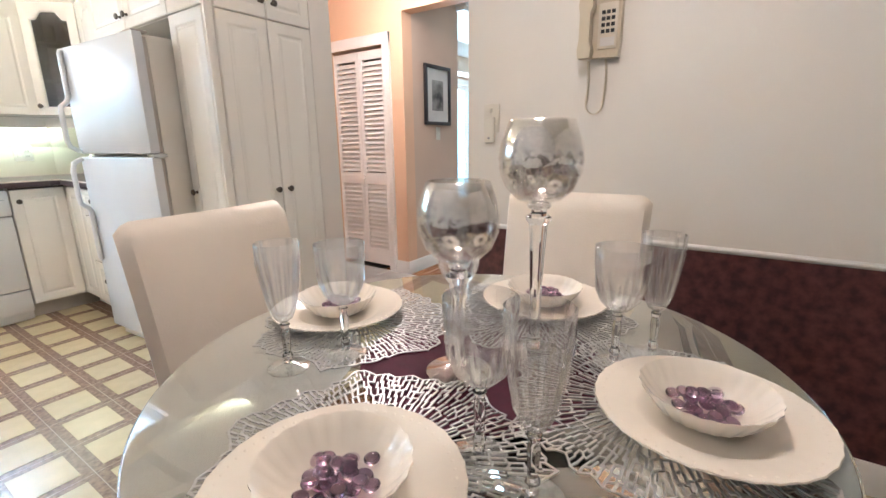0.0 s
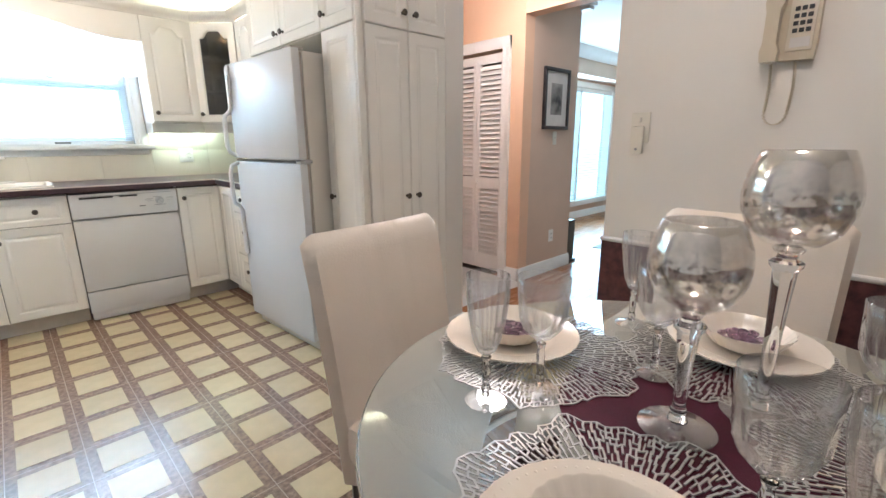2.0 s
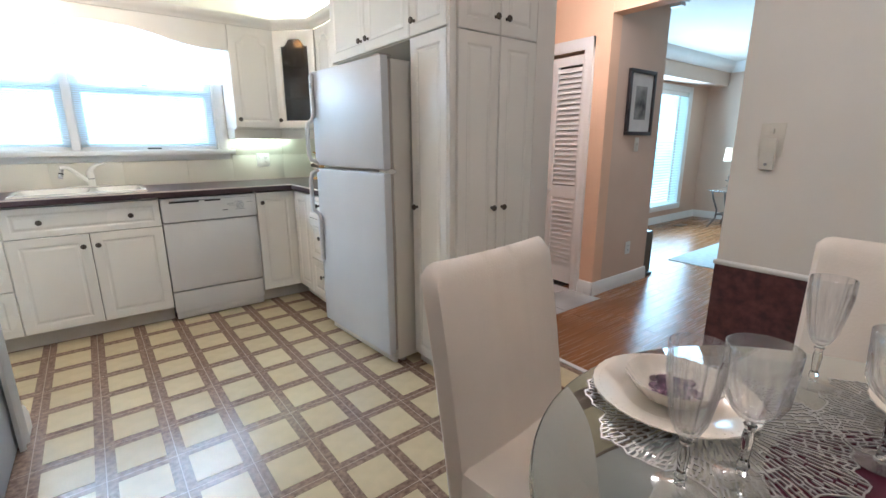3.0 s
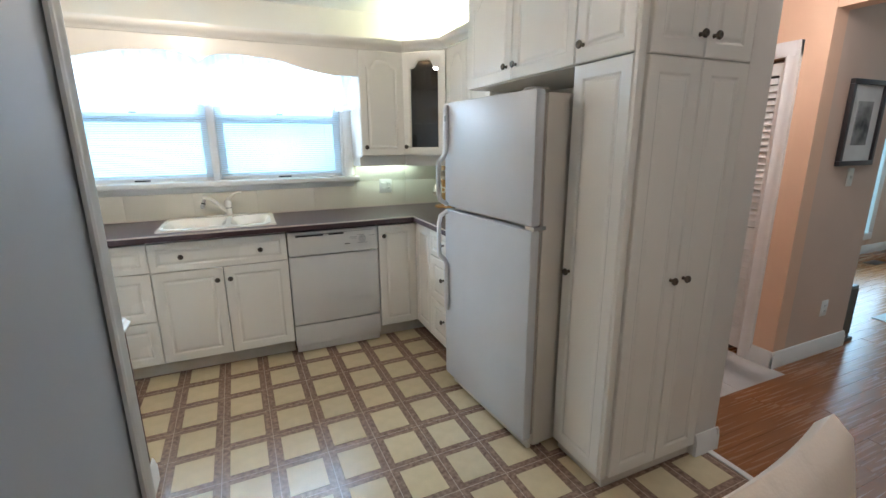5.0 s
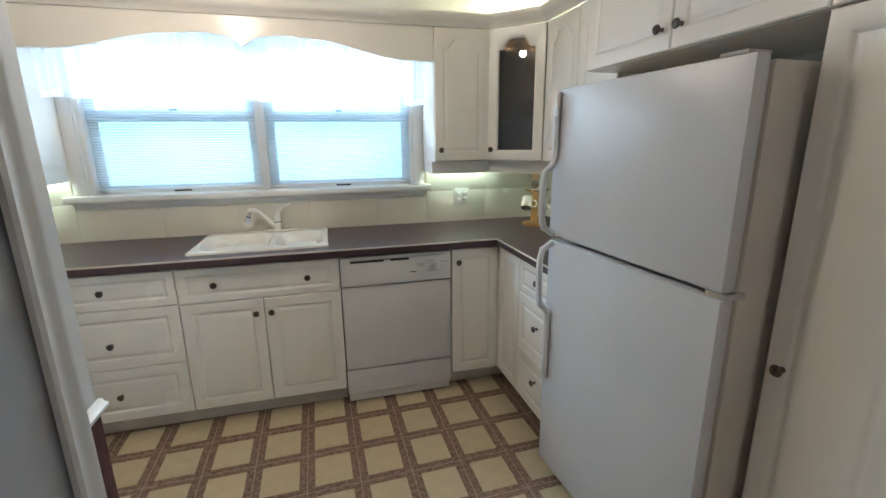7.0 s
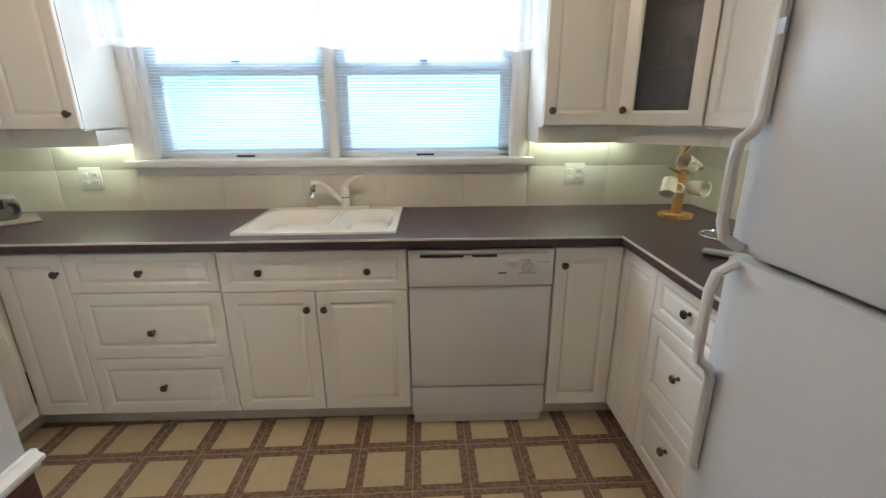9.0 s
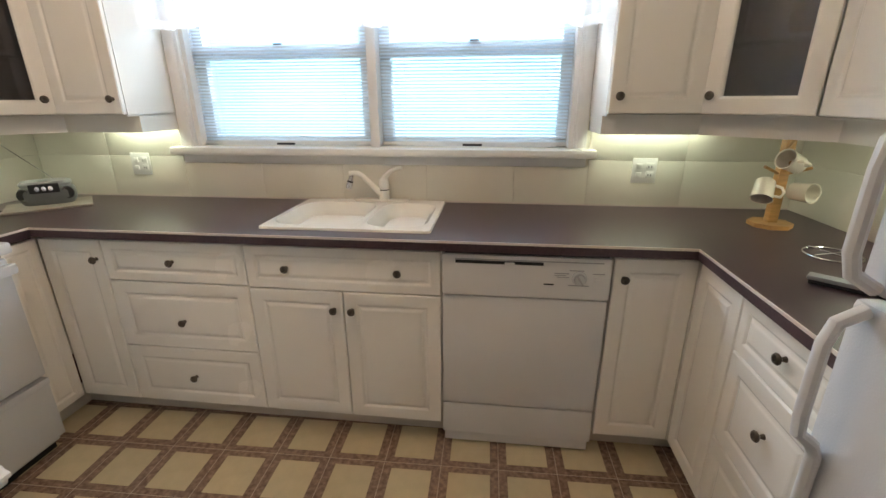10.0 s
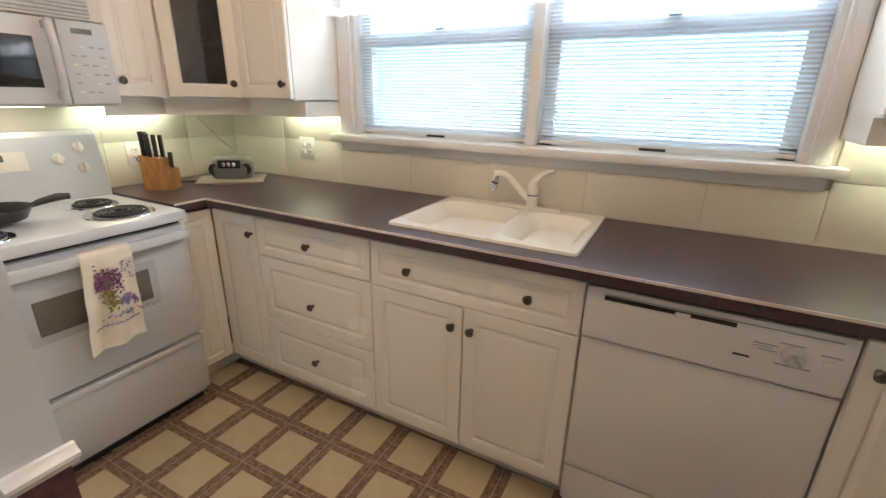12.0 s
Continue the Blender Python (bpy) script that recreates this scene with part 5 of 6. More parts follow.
for ang in (20, 110):
    c, s_ = math.cos(radians(ang)), math.sin(radians(ang))
    part("wire", tube(bmesh.new(), [(-0.075 * c, -0.075 * s_, 0.004), (0.075 * c, 0.075 * s_, 0.004)], 0.0025, 6), M_CHROME, trivet)
# Slim grey wand with a black underside, its use unknown
gadget = thing("counter_gadget", pose(1.10, 4.70, 0.909, 0, 0, -40), "slim grey handled gadget with a black underside on the worktop", "gadget")
part("underside", boxes((-0.085, 0.085, -0.018, 0.018, 0.0, 0.010), bevel=0.003), M_BLACK, gadget, "black underside")
part("handle", boxes((-0.09, 0.09, -0.020, 0.020, 0.010, 0.022), bevel=0.005), M_SILVERP, gadget)

kb = thing("knife_block", pose(-1.985, 5.045, 0.908, 0, 0, 35) @ Matrix.Diagonal((0.9, 0.95, 0.95, 1)), "wooden knife block with black-handled knives", "knife block")
part("block", prism([(-0.075, 0), (0.02, 0), (0.02, 0.15), (-0.075, 0.17)], -0.065, 0.03, "xz"), M_BLOCK, kb, smooth=None)
part("front_block", prism([(0.022, 0), (0.065, 0), (0.065, 0.095), (0.022, 0.115)], -0.065, 0.03, "xz"), M_BLOCK, kb, smooth=None)
for x, y, z, h in ((-0.055, -0.045, 0.165, 0.115), (-0.03, -0.045, 0.16, 0.11), (-0.055, -0.005, 0.165, 0.11), (-0.015, -0.012, 0.158, 0.105), (0.005, 0.012, 0.155, 0.105), (0.045, 0.0, 0.108, 0.07)):
    kn = part("knife_handle", boxes((-0.008, 0.008, -0.011, 0.011, -0.01, h), bevel=0.004), M_BLACK, kb, "black knife handle", m=pose(x, y, z, 30 * y, 30 * x, 0))
    part("rivet", boxes(*[(-0.0088, 0.0088, -0.002, 0.002, h * f, h * f + 0.004) for f in (0.3, 0.7)]), M_CHROME, kn)

solid("cutting_board", boxes((-0.16, 0.16, -0.11, 0.11, 0.0, 0.012), bevel=0.004), M_BOARD, "grey-brown board lying in the worktop corner", "board", m=pose(-1.89, 5.335, 0.9085, 0, 0, 45))
radio = thing("radio", pose(-1.915, 5.365, 0.9215, 0, 0, 40) @ Matrix.Diagonal((1.0, 1.08, 1.22, 1)), "grey portable radio with an antenna", "radio")


def rounded(hw, hd, h, n=24):
    out = []
    for k in range(n):
        t = 2 * math.pi * k / n
        c, s_ = math.cos(t), math.sin(t)
        out.append((hw * math.copysign(abs(c) ** 0.55, c), hd * math.copysign(abs(s_) ** 0.55, s_)))
    bm = bmesh.new()
    rings = [[bm.verts.new((x * f, y * f, z)) for x, y in out] for f, z in ((0.88, 0), (1.0, 0.015), (1.0, h * 0.7), (0.93, h * 0.93), (0.8, h))]
    for u, v in zip(rings, rings[1:]):
        for k in range(n):
            bm.faces.new((u[k], u[(k + 1) % n], v[(k + 1) % n], v[k]))
    bm.faces.new(rings[0][::-1])
    bm.faces.new(rings[-1])
    return bm


part("case", rounded(0.105, 0.06, 0.066), M_GREYP, radio)
part("top", rounded(0.096, 0.052, 0.030), M_SILVERP, radio, "silver grey top", m=pose(0, 0, 0.058))
for x in (-0.024, 0.0, 0.024):
    part("dial", lathe([(0, 0), (0.010, 0), (0.009, 0.005), (0, 0.0055)], 16), M_CHROME, radio, m=pose(x, -0.0665, 0.0625, 90, 0, 0))
part("front_panel", boxes((-0.055, 0.055, -0.066, -0.050, 0.045, 0.080), bevel=0.004), M_BLACK, radio)
for x in (-0.08, 0.08):
    part("speaker", lathe([(0, 0), (0.018, 0), (0.022, 0.004), (0.024, 0.0)], 20), M_BLACK, radio, m=pose(x, -0.052, 0.04, 90, 0, 0))
part("antenna", tube(bmesh.new(), [(0.03, 0.03, 0.086), (-0.15, 0.04, 0.25)], 0.0018, 6), M_CHROME, radio)
solid("power_cord", tube(bmesh.new(), [(-1.96, 5.27, 0.914), (-2.0, 5.22, 0.912), (-2.06, 5.16, 0.913), (-2.13, 5.10, 0.915), (-2.175, 5.06, 0.98), (-2.185, 5.037, 1.035)], 0.003, 6), M_BLACK, "black radio cord to the outlet", "cord")

# ---- dining table and chairs ----
TZ = 0.752
TC = (0.50, 1.61)
table = thing("dining_table", (TC[0], TC[1], 0), "round glass dining table on a dark pedestal", "table")
part("tabletop", lathe([(0, TZ - 0.012), (0.498, TZ - 0.012), (0.503, TZ - 0.009), (0.504, TZ - 0.006), (0.503, TZ - 0.003), (0.498, TZ), (0, TZ)], 120), M_TABLE, table, "clear bevelled glass top")
part("pedestal", lathe([(0, 0.0), (0.20, 0.0), (0.20, 0.02), (0.06, 0.05), (0.05, 0.12), (0.05, 0.66), (0.12, 0.72), (0.14, TZ - 0.0125), (0, TZ - 0.0125)], 40), M_GREYP, table)


def dining_chair(m, label):
    ob = thing("dining_chair", m, label, "chair", "chairs round the table")
    # back: a gently curved upholstered slab with sewn channels on its face
    bm = bmesh.new()
    nx, nz = 28, 22
    faces = []
    for side in (0, 1):
        rows = []
        for j in range(nz + 1):
            v = j / nz
            row = []
            for i in range(nx + 1):
                u = i / nx
                z = 0.30 + 0.65 * v * (1 - 0.040 * v * max(0.0, (abs(2 * u - 1) - 0.84) / 0.16) ** 2.2)
                edge = min(u, 1 - u, (1 - v) * 0.7)
                th = 0.028 * min(1, (edge / 0.035)) ** 0.5 if edge < 0.035 else 0.028
                seam = min(abs(u - s) for s in (0.2, 0.4, 0.6, 0.8)) if side == 0 else 1
                if seam < 0.012:
                    th -= 0.004 * (1 - seam / 0.012)
                lean = 0.205 + 0.075 * v + 0.025 * v * v - 0.018 * (1 - (2 * u - 1) ** 2)
                w = 0.46 + 0.02 * v
                row.append(bm.verts.new(((u - 0.5) * w, lean + (-th if side == 0 else th), z)))
            rows.append(row)
        faces.append(rows)
        for p_, q_ in zip(rows, rows[1:]):
            for i in range(nx):
                f_ = (p_[i], p_[i + 1], q_[i + 1], q_[i])
                bm.faces.new(f_ if side == 0 else f_[::-1])
    f0, f1 = faces
    rim = lambda r: [row[0] for row in r] + r[-1][1:] + [row[-1] for row in r[::-1]][1:] + r[0][-2:0:-1]
    e0, e1 = rim(f0), rim(f1)
    for i in range(len(e0)):
        k = (i + 1) % len(e0)
        bm.faces.new((e0[i], e0[k], e1[k], e1[i]))
    part("backrest", bm, M_LEATHER, ob, smooth=50)
    bm = bmesh.new()
    box(bm, -0.225, 0.225, -0.225, 0.20, 0.36, 0.475, bevel=0.028)
    part("seat", bm, M_LEATHER, ob, smooth=50)
    part("seat_piping", tube(bmesh.new(), [(-0.21, -0.212, 0.462), (0.21, -0.212, 0.462), (0.212, 0.18, 0.462)], 0.004, 6), M_LEATHER, ob)
    for x in (-0.195, 0.195):
        for y in (-0.195, 0.19):
            part("leg", tube(bmesh.new(), [(x, y, 0.0), (x, y, 0.37)], [0.014, 0.022], 8), M_FRAME, ob, "dark wooden leg")
    return ob


dining_chair(pose(0.54, 2.13, 0, 0, 0, 6.7), "cream leather high-back dining chair")
dining_chair(pose(1.06, 1.715, 0, 0, 0, -88), "cream leather dining chair with sewn vertical channels")

# ---- on the table ----
rnd = random.Random(7)


def placemat_mesh():
    """An openwork leaf mat: radial veins joined by uneven rings, all as thin raised strips."""
    bm = bmesh.new()
    R = [0.014, 0.032, 0.054, 0.076, 0.096, 0.115, 0.133, 0.150, 0.166, 0.180, 0.192]
    N = [18, 30, 46, 62, 76, 88, 98, 108, 116, 122]

    def lobe(a):
        return 1 + 0.055 * math.cos(7 * a + 0.4) + 0.030 * math.cos(13 * a + 1.3) + 0.02 * math.cos(29 * a)

    def at(r, a):
        k = 1 + (lobe(a) - 1) * min(1, (r / 0.19) ** 1.5)
        return (r * k * math.cos(a), r * k * math.sin(a))

    def strip(p, q, w):
        dx, dy = q[0] - p[0], q[1] - p[1]
        d = math.hypot(dx, dy) or 1
        ox, oy = -dy / d * w / 2, dx / d * w / 2
        ex, ey = dx / d * w * 0.4, dy / d * w * 0.4
        c = [(p[0] + ox - ex, p[1] + oy - ey), (p[0] - ox - ex, p[1] - oy - ey), (q[0] - ox + ex, q[1] - oy + ey), (q[0] + ox + ex, q[1] + oy + ey)]
        lo, hi = [bm.verts.new((x, y, 0.0003)) for x, y in c], [bm.verts.new((x, y, 0.0022)) for x, y in c]
        bm.faces.new(hi)
        for i in range(4):
            bm.faces.new((lo[i], lo[(i + 1) % 4], hi[(i + 1) % 4], hi[i]))

    nodes = [[] for _ in R]
    for g, n in enumerate(N):
        off = rnd.random()
        for i in range(n):
            a0 = 2 * math.pi * (i + off + rnd.uniform(-0.22, 0.22)) / n
            a1 = a0 + rnd.uniform(-0.35, 0.35) / n * 6.28 * 0.5
            r0, r1 = R[g] + rnd.uniform(-0.003, 0.003), R[g + 1] + rnd.uniform(-0.004, 0.004)
            p, q = (a0 % 6.28318, r0), (a1 % 6.28318, r1)
            strip(at(p[1], p[0]), at(q[1], q[0]), rnd.uniform(0.0022, 0.0034))
            nodes[g].append(p)
            nodes[g + 1].append(q)
    for g, ns in enumerate(nodes):
        ns.sort()
        for i, p in enumerate(ns):
            q = ns[(i + 1) % len(ns)]
            if rnd.random() < 0.58 and 0 < g < len(nodes) - 1:
                continue
            strip(at(p[1], p[0]), at(q[1], q[0]), 0.0027)
    return mesh_of("placemat", bm, M_SILVER)


mat_me = placemat_mesh()
solid("centre_mat", lathe([(0, 0), (0.205, 0), (0.206, 0.001), (0.205, 0.002), (0, 0.002)], 72), M_BURG, "round burgundy vinyl mat in the middle of the table", "mat", m=pose(TC[0], TC[1] - 0.02, TZ + 0.0005))


def plate_mesh():
    bm = lathe([(0, 0.004), (0.075, 0.004), (0.082, 0.006), (0.10, 0.015), (0.124, 0.019), (0.129, 0.0205), (0.130, 0.0185), (0.125, 0.0165), (0.10, 0.011), (0.08, 0.0), (0.07, 0.0), (0, 0.001)], 96, 32, 0.006, 0.0135, 0.03)
    for k in range(60):
        t = 2 * math.pi * k / 60
        x, y = 0.1185 * math.cos(t), 0.1185 * math.sin(t)
        ring = [bm.verts.new((x + 0.0034 * math.cos(j * math.pi / 3), y + 0.0034 * math.sin(j * math.pi / 3), 0.0172)) for j in range(6)]
        bm.faces.new(ring[::-1])
        tip = bm.verts.new((x, y, 0.0196))
        for j in range(6):
            bm.faces.new((ring[j], ring[(j + 1) % 6], tip))
    return mesh_of("plate", bm, M_PORC, 40)


def bowl_mesh():
    bm = lathe([(0, 0.004), (0.036, 0.004), (0.055, 0.012), (0.070, 0.028), (0.079, 0.041), (0.081, 0.042), (0.081, 0.040), (0.073, 0.028), (0.059, 0.010), (0.040, 0.0), (0, 0.0)], 96, 24, 0.013, 0.009, 0.06)
    return mesh_of("bowl", bm, M_PORC, 60)


FOOT = [(0, 0.0), (0.033, 0.0), (0.034, 0.002), (0.020, 0.004), (0.0075, 0.010)]
STEM = [(0.006, 0.016), (0.0085, 0.024), (0.0055, 0.032), (0.0065, 0.05), (0.0075, 0.066), (0.0055, 0.078), (0.0085, 0.086)]
wine = FOOT + STEM + [(0.006, 0.092), (0.016, 0.098), (0.028, 0.112), (0.036, 0.132), (0.0405, 0.165), (0.042, 0.199), (0.0408, 0.200), (0.0392, 0.165), (0.0345, 0.134), (0.026, 0.115), (0.013, 0.102), (0, 0.0995)]
flute = FOOT + [(r, z * 0.9) for r, z in STEM] + [(0.006, 0.082), (0.013, 0.088), (0.021, 0.108), (0.027, 0.145), (0.0315, 0.18), (0.034, 0.212), (0.0328, 0.213), (0.030, 0.18), (0.0255, 0.146), (0.019, 0.111), (0.011, 0.093), (0, 0.090)]


def glass_parts(prof, foot_n, stem_n, flutes, lo, hi):
    """Foot, stem and bowl of a stemmed glass as three meshes."""
    cut = foot_n + stem_n
    foot = prof[:foot_n] + [(0, prof[foot_n - 1][1])]
    stem = [(0, prof[foot_n - 1][1])] + prof[foot_n - 1:cut] + [(0, prof[cut - 1][1])]
    bowl = [(0, prof[cut][1])] + prof[cut:]
    return [("foot", mesh_of("foot", lathe(foot, 48), M_FOOT, 50)), ("stem", mesh_of("stem", lathe(stem, 8), M_STEM, 20)), ("bowl", mesh_of("glass_bowl", lathe(bowl, 72, flutes, 0.09, lo, hi), M_GLASS, 60))]


wine_me = glass_parts(wine, len(FOOT), len(STEM), 12, 0.097, 0.150)
flute_me = glass_parts(flute, len(FOOT), len(STEM), 12, 0.085, 0.185)
plate_me, bowl_me = plate_mesh(), bowl_mesh()
bead_me = mesh_of("bead", lathe([(0, 0), (0.005, 0.0008), (0.0085, 0.0035), (0.0095, 0.006), (0.0085, 0.0085), (0.005, 0.0108), (0, 0.0115)], 14), M_BEAD, 60)


def ready(name, me, m, label, category, group):
    ob = new(name, me)
    ob.matrix_world = m
    return tagged(ob, label, category, group)


def setting_at(px, py, turn, glasses):
    """One place setting: openwork mat, plate, fluted bowl with glass beads, two glasses."""
    mx, my = px + (TC[0] - px) * 0.18, py + (TC[1] - py) * 0.18
    ready("placemat", mat_me, pose(mx, my, TZ + 0.003, 0, 0, turn), "silver openwork leaf-shaped placemat on the glass table", "placemat", "placemats")
    ready("plate", plate_me, pose(px, py, TZ + 0.0055, 0, 0, turn) @ Matrix.Diagonal((1.06, 1.06, 1.0, 1)), "cream porcelain dinner plate with an embossed rim", "plate", "dinner plates")
    bx, by = px, py
    ready("bowl", bowl_me, pose(bx, by, TZ + 0.0105, 0, 0, turn), "cream fluted porcelain bowl on a plate", "bowl", "bowls")
    pile = thing("glass_beads", (bx, by, TZ + 0.0145), "purple glass beads heaped in the bowl", "beads", "bead piles")
    k = 0
    for lay, (cnt, rad) in enumerate(((14, 0.046), (9, 0.034), (4, 0.018))):
        for i in range(cnt):
            a_ = 2.4 * k + lay
            r = rad * math.sqrt((i + 0.6) / cnt)
            z = 0.0005 + 0.0095 * lay + max(0, (r - 0.034)) * 0.42
            part("bead", bead_me, None, pile, m=pose(r * math.cos(a_), r * math.sin(a_), z, rnd.uniform(-18, 18), rnd.uniform(-18, 18), 0))
            k += 1
    for kind, gx, gy in zip(("wine", "flute"), glasses[::2], glasses[1::2]):
        g = thing("wine_glass" if kind == "wine" else "champagne_flute", (gx, gy, TZ + 0.0055, 0, 0, rnd.uniform(0, 90)), "clear fluted crystal wine glass" if kind == "wine" else "clear tall crystal champagne flute", "glass", "wine glasses" if kind == "wine" else "champagne flutes")
        for nm, me in wine_me if kind == "wine" else flute_me:
            part(nm, me, None, g)


setting_at(0.152, 1.566, 0, (0.287, 1.472, 0.262, 1.395))
setting_at(0.505, 1.950, -90, (0.382, 1.797, 0.295, 1.84))
setting_at(0.515, 1.262, 90, (0.600, 1.398, 0.668, 1.352))
setting_at(0.80, 1.60, 180, (0.575, 1.685, 0.765, 1.81))


def candle_holder(x, y, h, r, label):
    """A silvered globe cup on a clear glass stem and foot."""
    ob = thing("candle_holder", (x, y, TZ + 0.0026), label, "candle holder", "candle holders")
    g = h - 0.128 * r / 0.063
    part("foot", lathe([(0, 0), (0.052, 0), (0.053, 0.002), (0.035, 0.006), (0.014, 0.0135), (0, 0.0135)], 48), M_FOOT, ob, "clear glass foot")
    part("stem", lathe([(0, 0.014), (0.014, 0.014), (0.010, 0.024), (0.012, 0.030), (0.009, 0.036)] + [(0.009 + 0.006 * t * t, 0.036 + (g - 0.066) * t) for t in (0.1, 0.25, 0.4, 0.55, 0.7, 0.85, 1.0)] + [(0.020, g - 0.024), (0.021, g - 0.018), (0.013, g - 0.012), (0.012, g - 0.006), (0, g - 0.005)], 40), M_STEM, ob, "clear glass stem")
    s = r / 0.063
    part("neck", lathe([(0, g - 0.005), (0.016 * s, g - 0.004), (0.019 * s, g + 0.002), (0.014 * s, g + 0.006), (0, g + 0.006)], 32), M_MERC, ob)
    outer = [(0.014, 0.004), (0.034, 0.010), (0.051, 0.026), (0.061, 0.050), (0.063, 0.072), (0.060, 0.095), (0.053, 0.115), (0.0485, 0.127)]
    prof = [(0, g + 0.003)] + [(a_ * s, g + b_ * s) for a_, b_ in outer] + [((a_ - 0.0025) * s, g + (b_ + 0.001) * s) for a_, b_ in outer[::-1]] + [(0, g + 0.008)]
    part("globe", lathe(prof, 56), M_MERC, ob, "spotted mercury glass globe", smooth=50)


candle_holder(0.445, 1.602, 0.308, 0.0625, "short mercury glass candle holder with a clear stem")
candle_holder(0.569, 1.526, 0.396, 0.0665, "tall mercury glass candle holder with a clear stem")

# ---- wall phone and switch ----
ph = thing("wall_phone", pose(PW, 1.755, 1.404, 0, 0, -90) @ Matrix.Diagonal((0.88, 1.0, 0.94, 1)), "beige corded wall telephone with a keypad", "telephone")
part("base", prism([(-0.062, 0.006), (0.075, 0.0), (0.080, 0.05), (0.078, 0.205), (-0.062, 0.205), (-0.066, 0.05)], -0.035, 0.0, "xz"), M_PHONE, ph)
part("keypad_plate", boxes((-0.008, 0.068, -0.041, -0.034, 0.03, 0.19), bevel=0.004), M_PHONE2, ph)
for i in range(3):
    for j in range(4):
        part("key", boxes((0.006 + 0.019 * i, 0.020 + 0.019 * i, -0.046, -0.040, 0.085 + 0.022 * j, 0.098 + 0.022 * j), bevel=0.002), M_BLACK, ph, "dark key")
part("note_card", boxes((0.004, 0.06, -0.0425, -0.040, 0.04, 0.07)), M_PAPERW, ph)
hs = part("receiver", prism([(-0.070, -0.002), (-0.022, -0.002), (-0.018, 0.03), (-0.028, 0.055), (-0.028, 0.155), (-0.018, 0.175), (-0.022, 0.21), (-0.070, 0.21), (-0.074, 0.18), (-0.068, 0.15), (-0.068, 0.06), (-0.074, 0.03)], -0.084, -0.046, "xz"), M_PHONE, ph, smooth=50)
cord = []
for i in range(420):
    u = i / 419
    if u < 0.48:
        v = u / 0.48
        cx, cz = -0.048 + 0.006 * math.sin(v * 3.0), -0.002 - 0.16 * v
    elif u < 0.62:
        t = (u - 0.48) / 0.14 * math.pi
        cx, cz = -0.012 - 0.036 * math.cos(t), -0.162 - 0.042 * math.sin(t)
    else:
        v = (u - 0.62) / 0.38
        cx, cz = 0.024 + 0.006 * math.sin(v * 3), -0.162 + 0.16 * v
    w = i * 1.15
    cord.append((cx + 0.0045 * math.cos(w), -0.014 + 0.0045 * math.sin(w), cz))
part("cord", tube(bmesh.new(), cord, 0.0016, 5), M_PHONE, ph, "coiled beige cord")
sw = thing("light_switch", (PW, 2.205, 1.186, 0, 0, -90), "white switch plate with a remote in its holder", "switch")
part("cover", boxes((-0.037, 0.037, -0.006, 0.0, -0.03, 0.088), bevel=0.003), M_PLATE, sw)
part("holder", boxes((-0.026, 0.022, -0.024, -0.006, -0.075, 0.035), bevel=0.008), M_PLATE, sw)
part("lever", boxes((-0.006, 0.006, -0.020, -0.005, 0.05, 0.068), bevel=0.003), M_PLATE, sw)
part("button", lathe([(0, 0), (0.005, 0), (0.005, 0.003), (0, 0.004)], 12), M_INK, sw, m=pose(-0.002, -0.024, -0.055, 90, 0, 0))

# ---- hall and living room things ----
pic = thing("framed_picture", (3.0, 3.588, 1.262), "dark-framed grey print with a white mount on the hall wall", "picture")
w_, h_ = 0.375, 0.49
part("frame", boxes((0, w_, -0.025, 0.0, 0, 0.028), (0, w_, -0.025, 0.0, h_ - 0.028, h_), (0, 0.028, -0.025, 0.0, 0.028, h_ - 0.028), (w_ - 0.028, w_, -0.025, 0.0, 0.028, h_ - 0.028), bevel=0.003), M_FRAME, pic)
part("mount", boxes((0.02, w_ - 0.02, -0.010, -0.002, 0.02, h_ - 0.02)), M_PAPERW, pic)
part("print", boxes((0.105, w_ - 0.105, -0.0125, -0.0095, 0.12, h_ - 0.12)), M_PRINT, pic)
hsw = thing("light_switch", (3.20, 3.589, 1.19), "small white switch under the picture", "switch")
part("cover", boxes((-0.03, 0.03, -0.006, 0, -0.055, 0.055), bevel=0.003), M_PLATE, hsw)
part("lever", boxes((-0.005, 0.005, -0.016, -0.005, -0.01, 0.01), bevel=0.002), M_PLATE, hsw)
sp = thing("floor_speaker", (3.56, 3.615, -0.004, 0, 0, 0), "black floor speaker beside the hall wall", "speaker")
part("cabinet", boxes((0.0, 0.13, 0.0, 0.16, 0.03, 0.42), bevel=0.006), M_BLACK, sp)
part("plinth", boxes((-0.02, 0.15, -0.02, 0.18, 0.0, 0.03), bevel=0.008), M_BLACK, sp)
part("grille", boxes((0.01, 0.12, -0.006, 0.0, 0.06, 0.40)), M_GAP, sp)
solid("rug", boxes((4.34, 6.15, 2.3, 3.75, -0.003, 0.008), bevel=0.004), M_RUG, "pale blue-grey woven rug on the oak floor", "rug")
solid("floor_register", boxes((6.35, 6.6, 4.55, 4.67, -0.003, 0.004), bevel=0.001), M_FRAME, "dark metal floor register near the window", "vent")
tb = thing("side_table", (6.85, 4.12, -0.004), "small glass-topped side table with curved iron legs", "table")
part("top", prism([(-0.28, -0.22), (0.28, -0.22), (0.28, 0.22), (-0.28, 0.22)], 0.535, 0.547, "xy"), M_PANE, tb)
part("top_frame", boxes((-0.24, 0.24, -0.19, -0.17, 0.515, 0.533), (-0.24, 0.24, 0.17, 0.19, 0.515, 0.533), (-0.24, -0.22, -0.17, 0.17, 0.515, 0.533), (0.22, 0.24, -0.17, 0.17, 0.515, 0.533)), M_IRON, tb)
